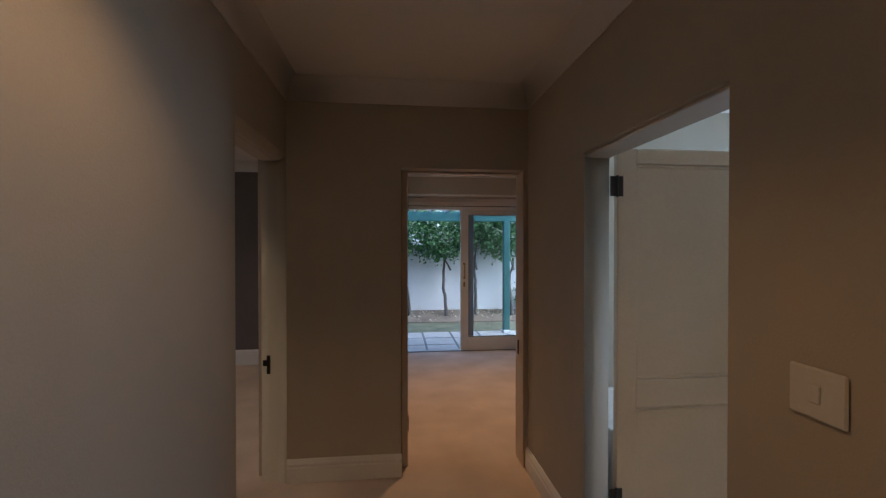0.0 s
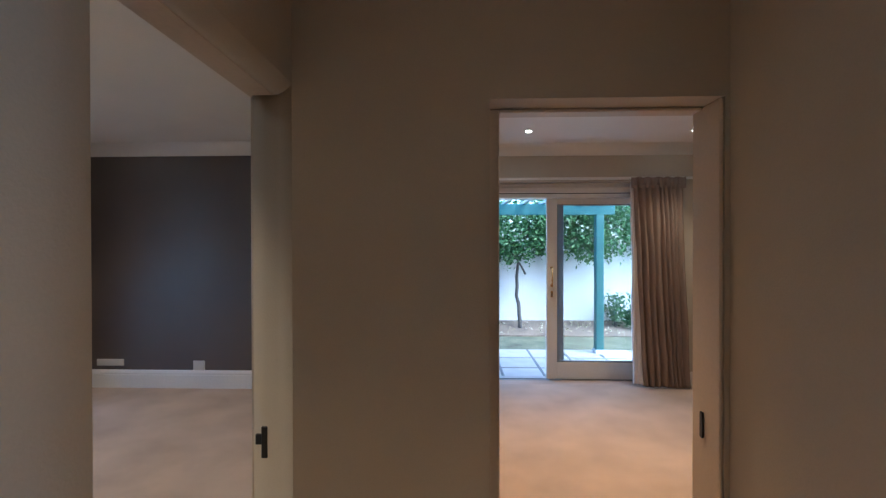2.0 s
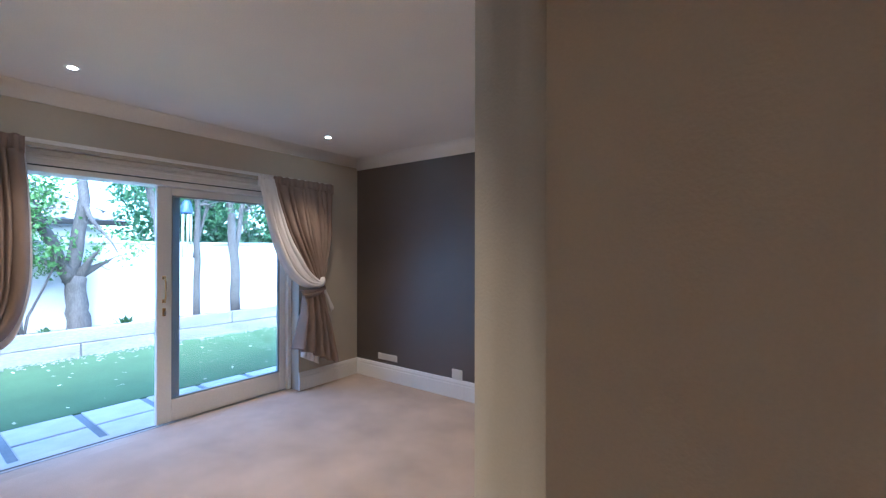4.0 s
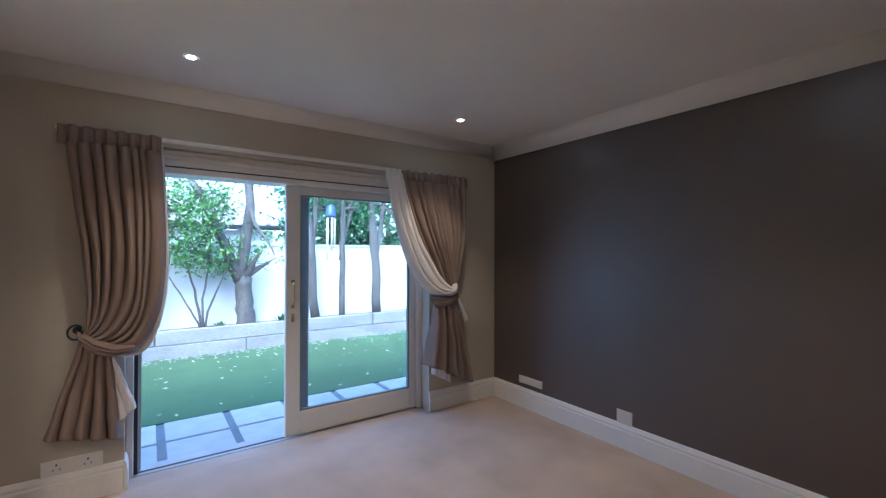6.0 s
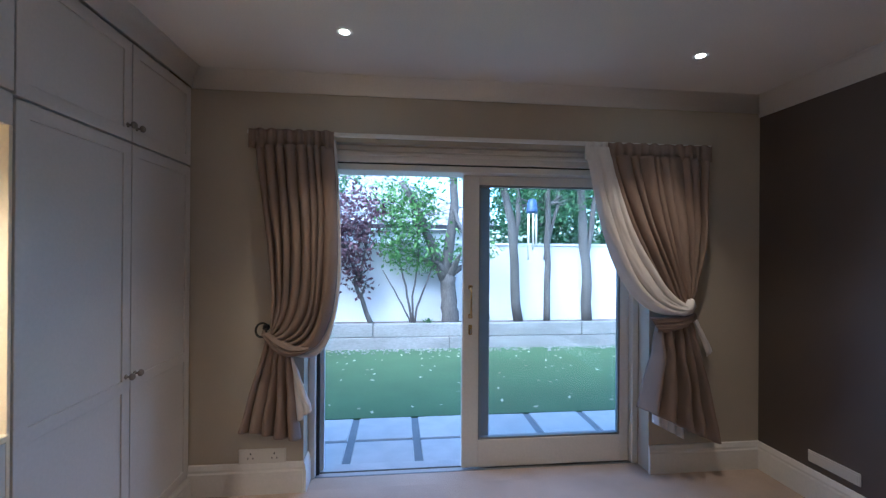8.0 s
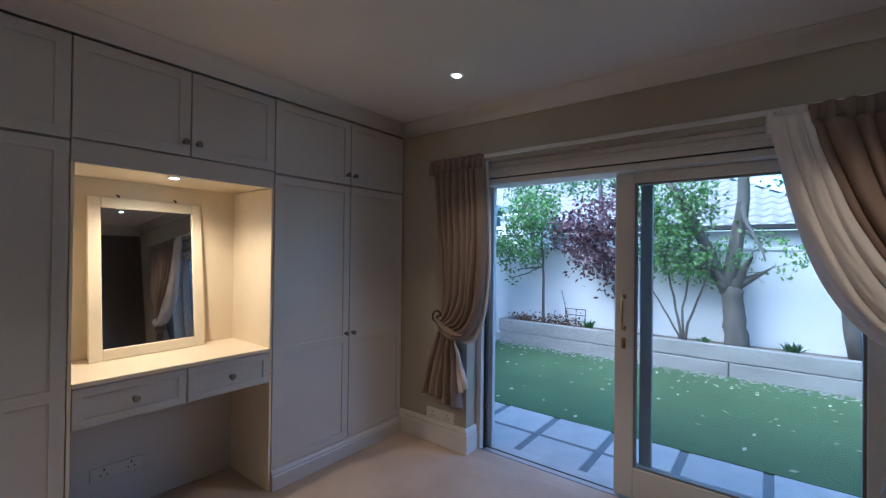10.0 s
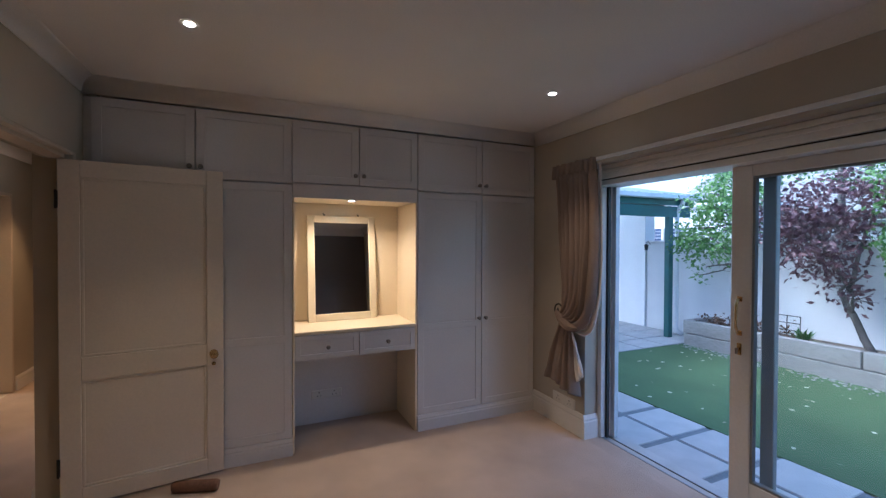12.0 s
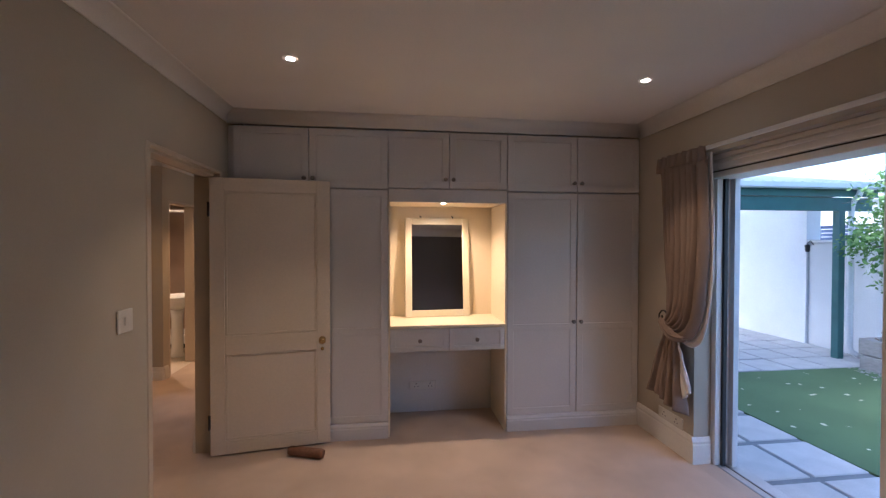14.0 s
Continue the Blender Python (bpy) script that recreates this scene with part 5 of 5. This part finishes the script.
for i, (x, y, tx, cx, z, r) in enumerate(((1.32, 9.55, 1.42, 1.35, 1.75, 0.62), (2.75, 9.5, 2.8, 2.75, 1.8, 0.75), (0.55, 9.6, 0.45, 0.4, 1.8, 0.6), (2.0, 9.6, 2.0, 2.05, 1.95, 0.6), (4.0, 9.6, 4.0, 4.0, 1.9, 0.9))):
    tree("small round-leaved garden tree against the white wall", [((x, y, G), (tx, y - 0.03, 1.25), 0.04, 0.025), ((tx, y - 0.03, 1.0), (cx - 0.25, y - 0.1, 1.6), 0.02, 0.01)],
         [((cx, y - 0.1, z), (r, 0.45, 0.5)), ((cx + 0.25, y - 0.15, z + 0.35), (r * 0.8, 0.45, 0.4)), ((cx - 0.3, y - 0.1, z - 0.3), (r * 0.5, 0.35, 0.25))], 3600, 0.08, GREEN_LEAF, 80 + i)
for x, y, z, rx, rz, seed in ((3.06, 9.62, 0.36, 0.16, 0.28, 91), (3.38, 9.58, 0.22, 0.20, 0.17, 92), (3.72, 9.6, 0.28, 0.22, 0.22, 93)):
    bush = thing("garden_bush", "bushy dark green shrub at the foot of the white wall", "bush", "back garden bushes")
    stem = bmesh.new()
    rb = random.Random(seed)
    for _ in range(6):
        limb(stem, (x, y, 0.0), (x + rb.gauss(0, 0.5) * rx, y + rb.gauss(0, 0.06), z + rb.uniform(-0.05, 0.6) * rz), 0.008, 0.003, 0.01, rb, 5, 5)
    part("stems", stem, BARK, bush)
    leaf_ob("foliage", leaves([((x, y, z), (rx, 0.16, rz))], 420, 0.07, seed, 0.0), DEEP_LEAF, bush)
tagged(leaf_ob("leaf_litter", leaves([((1.8, 9.35, -0.01), (3.2, 0.15, 0.02)), ((1.8, 9.65, 0.06), (3.2, 0.12, 0.03))], 900, 0.05, 78, 0), DRY_LEAF), "fallen leaves on the soil along the wall", "leaves", "", "stuff")
h = thing("far_house", "white house wall beyond the back garden", "house")
part("wall", boxes((-3.0, 1.1, 14.0, 18.0, -0.2, 3.2)), PLASTER_OUT, h)
tiled_roof(h, (-3.4, 13.7, 3.2), (1.5, 13.7, 3.2), (0, 3.0, 1.6), 9)

# ---- paving slabs, piece by piece ----
def slab_mesh(w, d):
    bm = boxes((-w / 2, w / 2, -d / 2, d / 2, -0.03, 0.0), bevel=0.006)
    me = bpy.data.meshes.new("slab")
    bm.to_mesh(me)
    bm.free()
    me.materials.append(SLAB)
    return me


def lay(parent, me, xs, ys, tilt=0.12):
    for x in xs:
        for y in ys:
            ob = new("slab", me)
            ob.parent = parent
            ob.matrix_world = pose(x, y, G + rnd.uniform(-0.001, 0.003), rnd.uniform(-tilt, tilt), rnd.uniform(-tilt, tilt), rnd.uniform(-0.3, 0.3))


bed_w, bed_n = bpy.data.objects["paving_bed"], bpy.data.objects["patio"]
lay(bed_w, slab_mesh(0.445, 0.475), (-4.595, -5.075), [3.09 + 0.535 * i for i in range(-3, 14)])
lay(bed_w, slab_mesh(0.47, 0.47), [-8.42 + 0.5 * i for i in range(9)], [0.83 - 0.5 * i for i in range(11)])
lay(bed_n, slab_mesh(0.47, 0.455), [-1.02 + 0.5 * i for i in range(11)], (7.03, 7.52, 8.01))
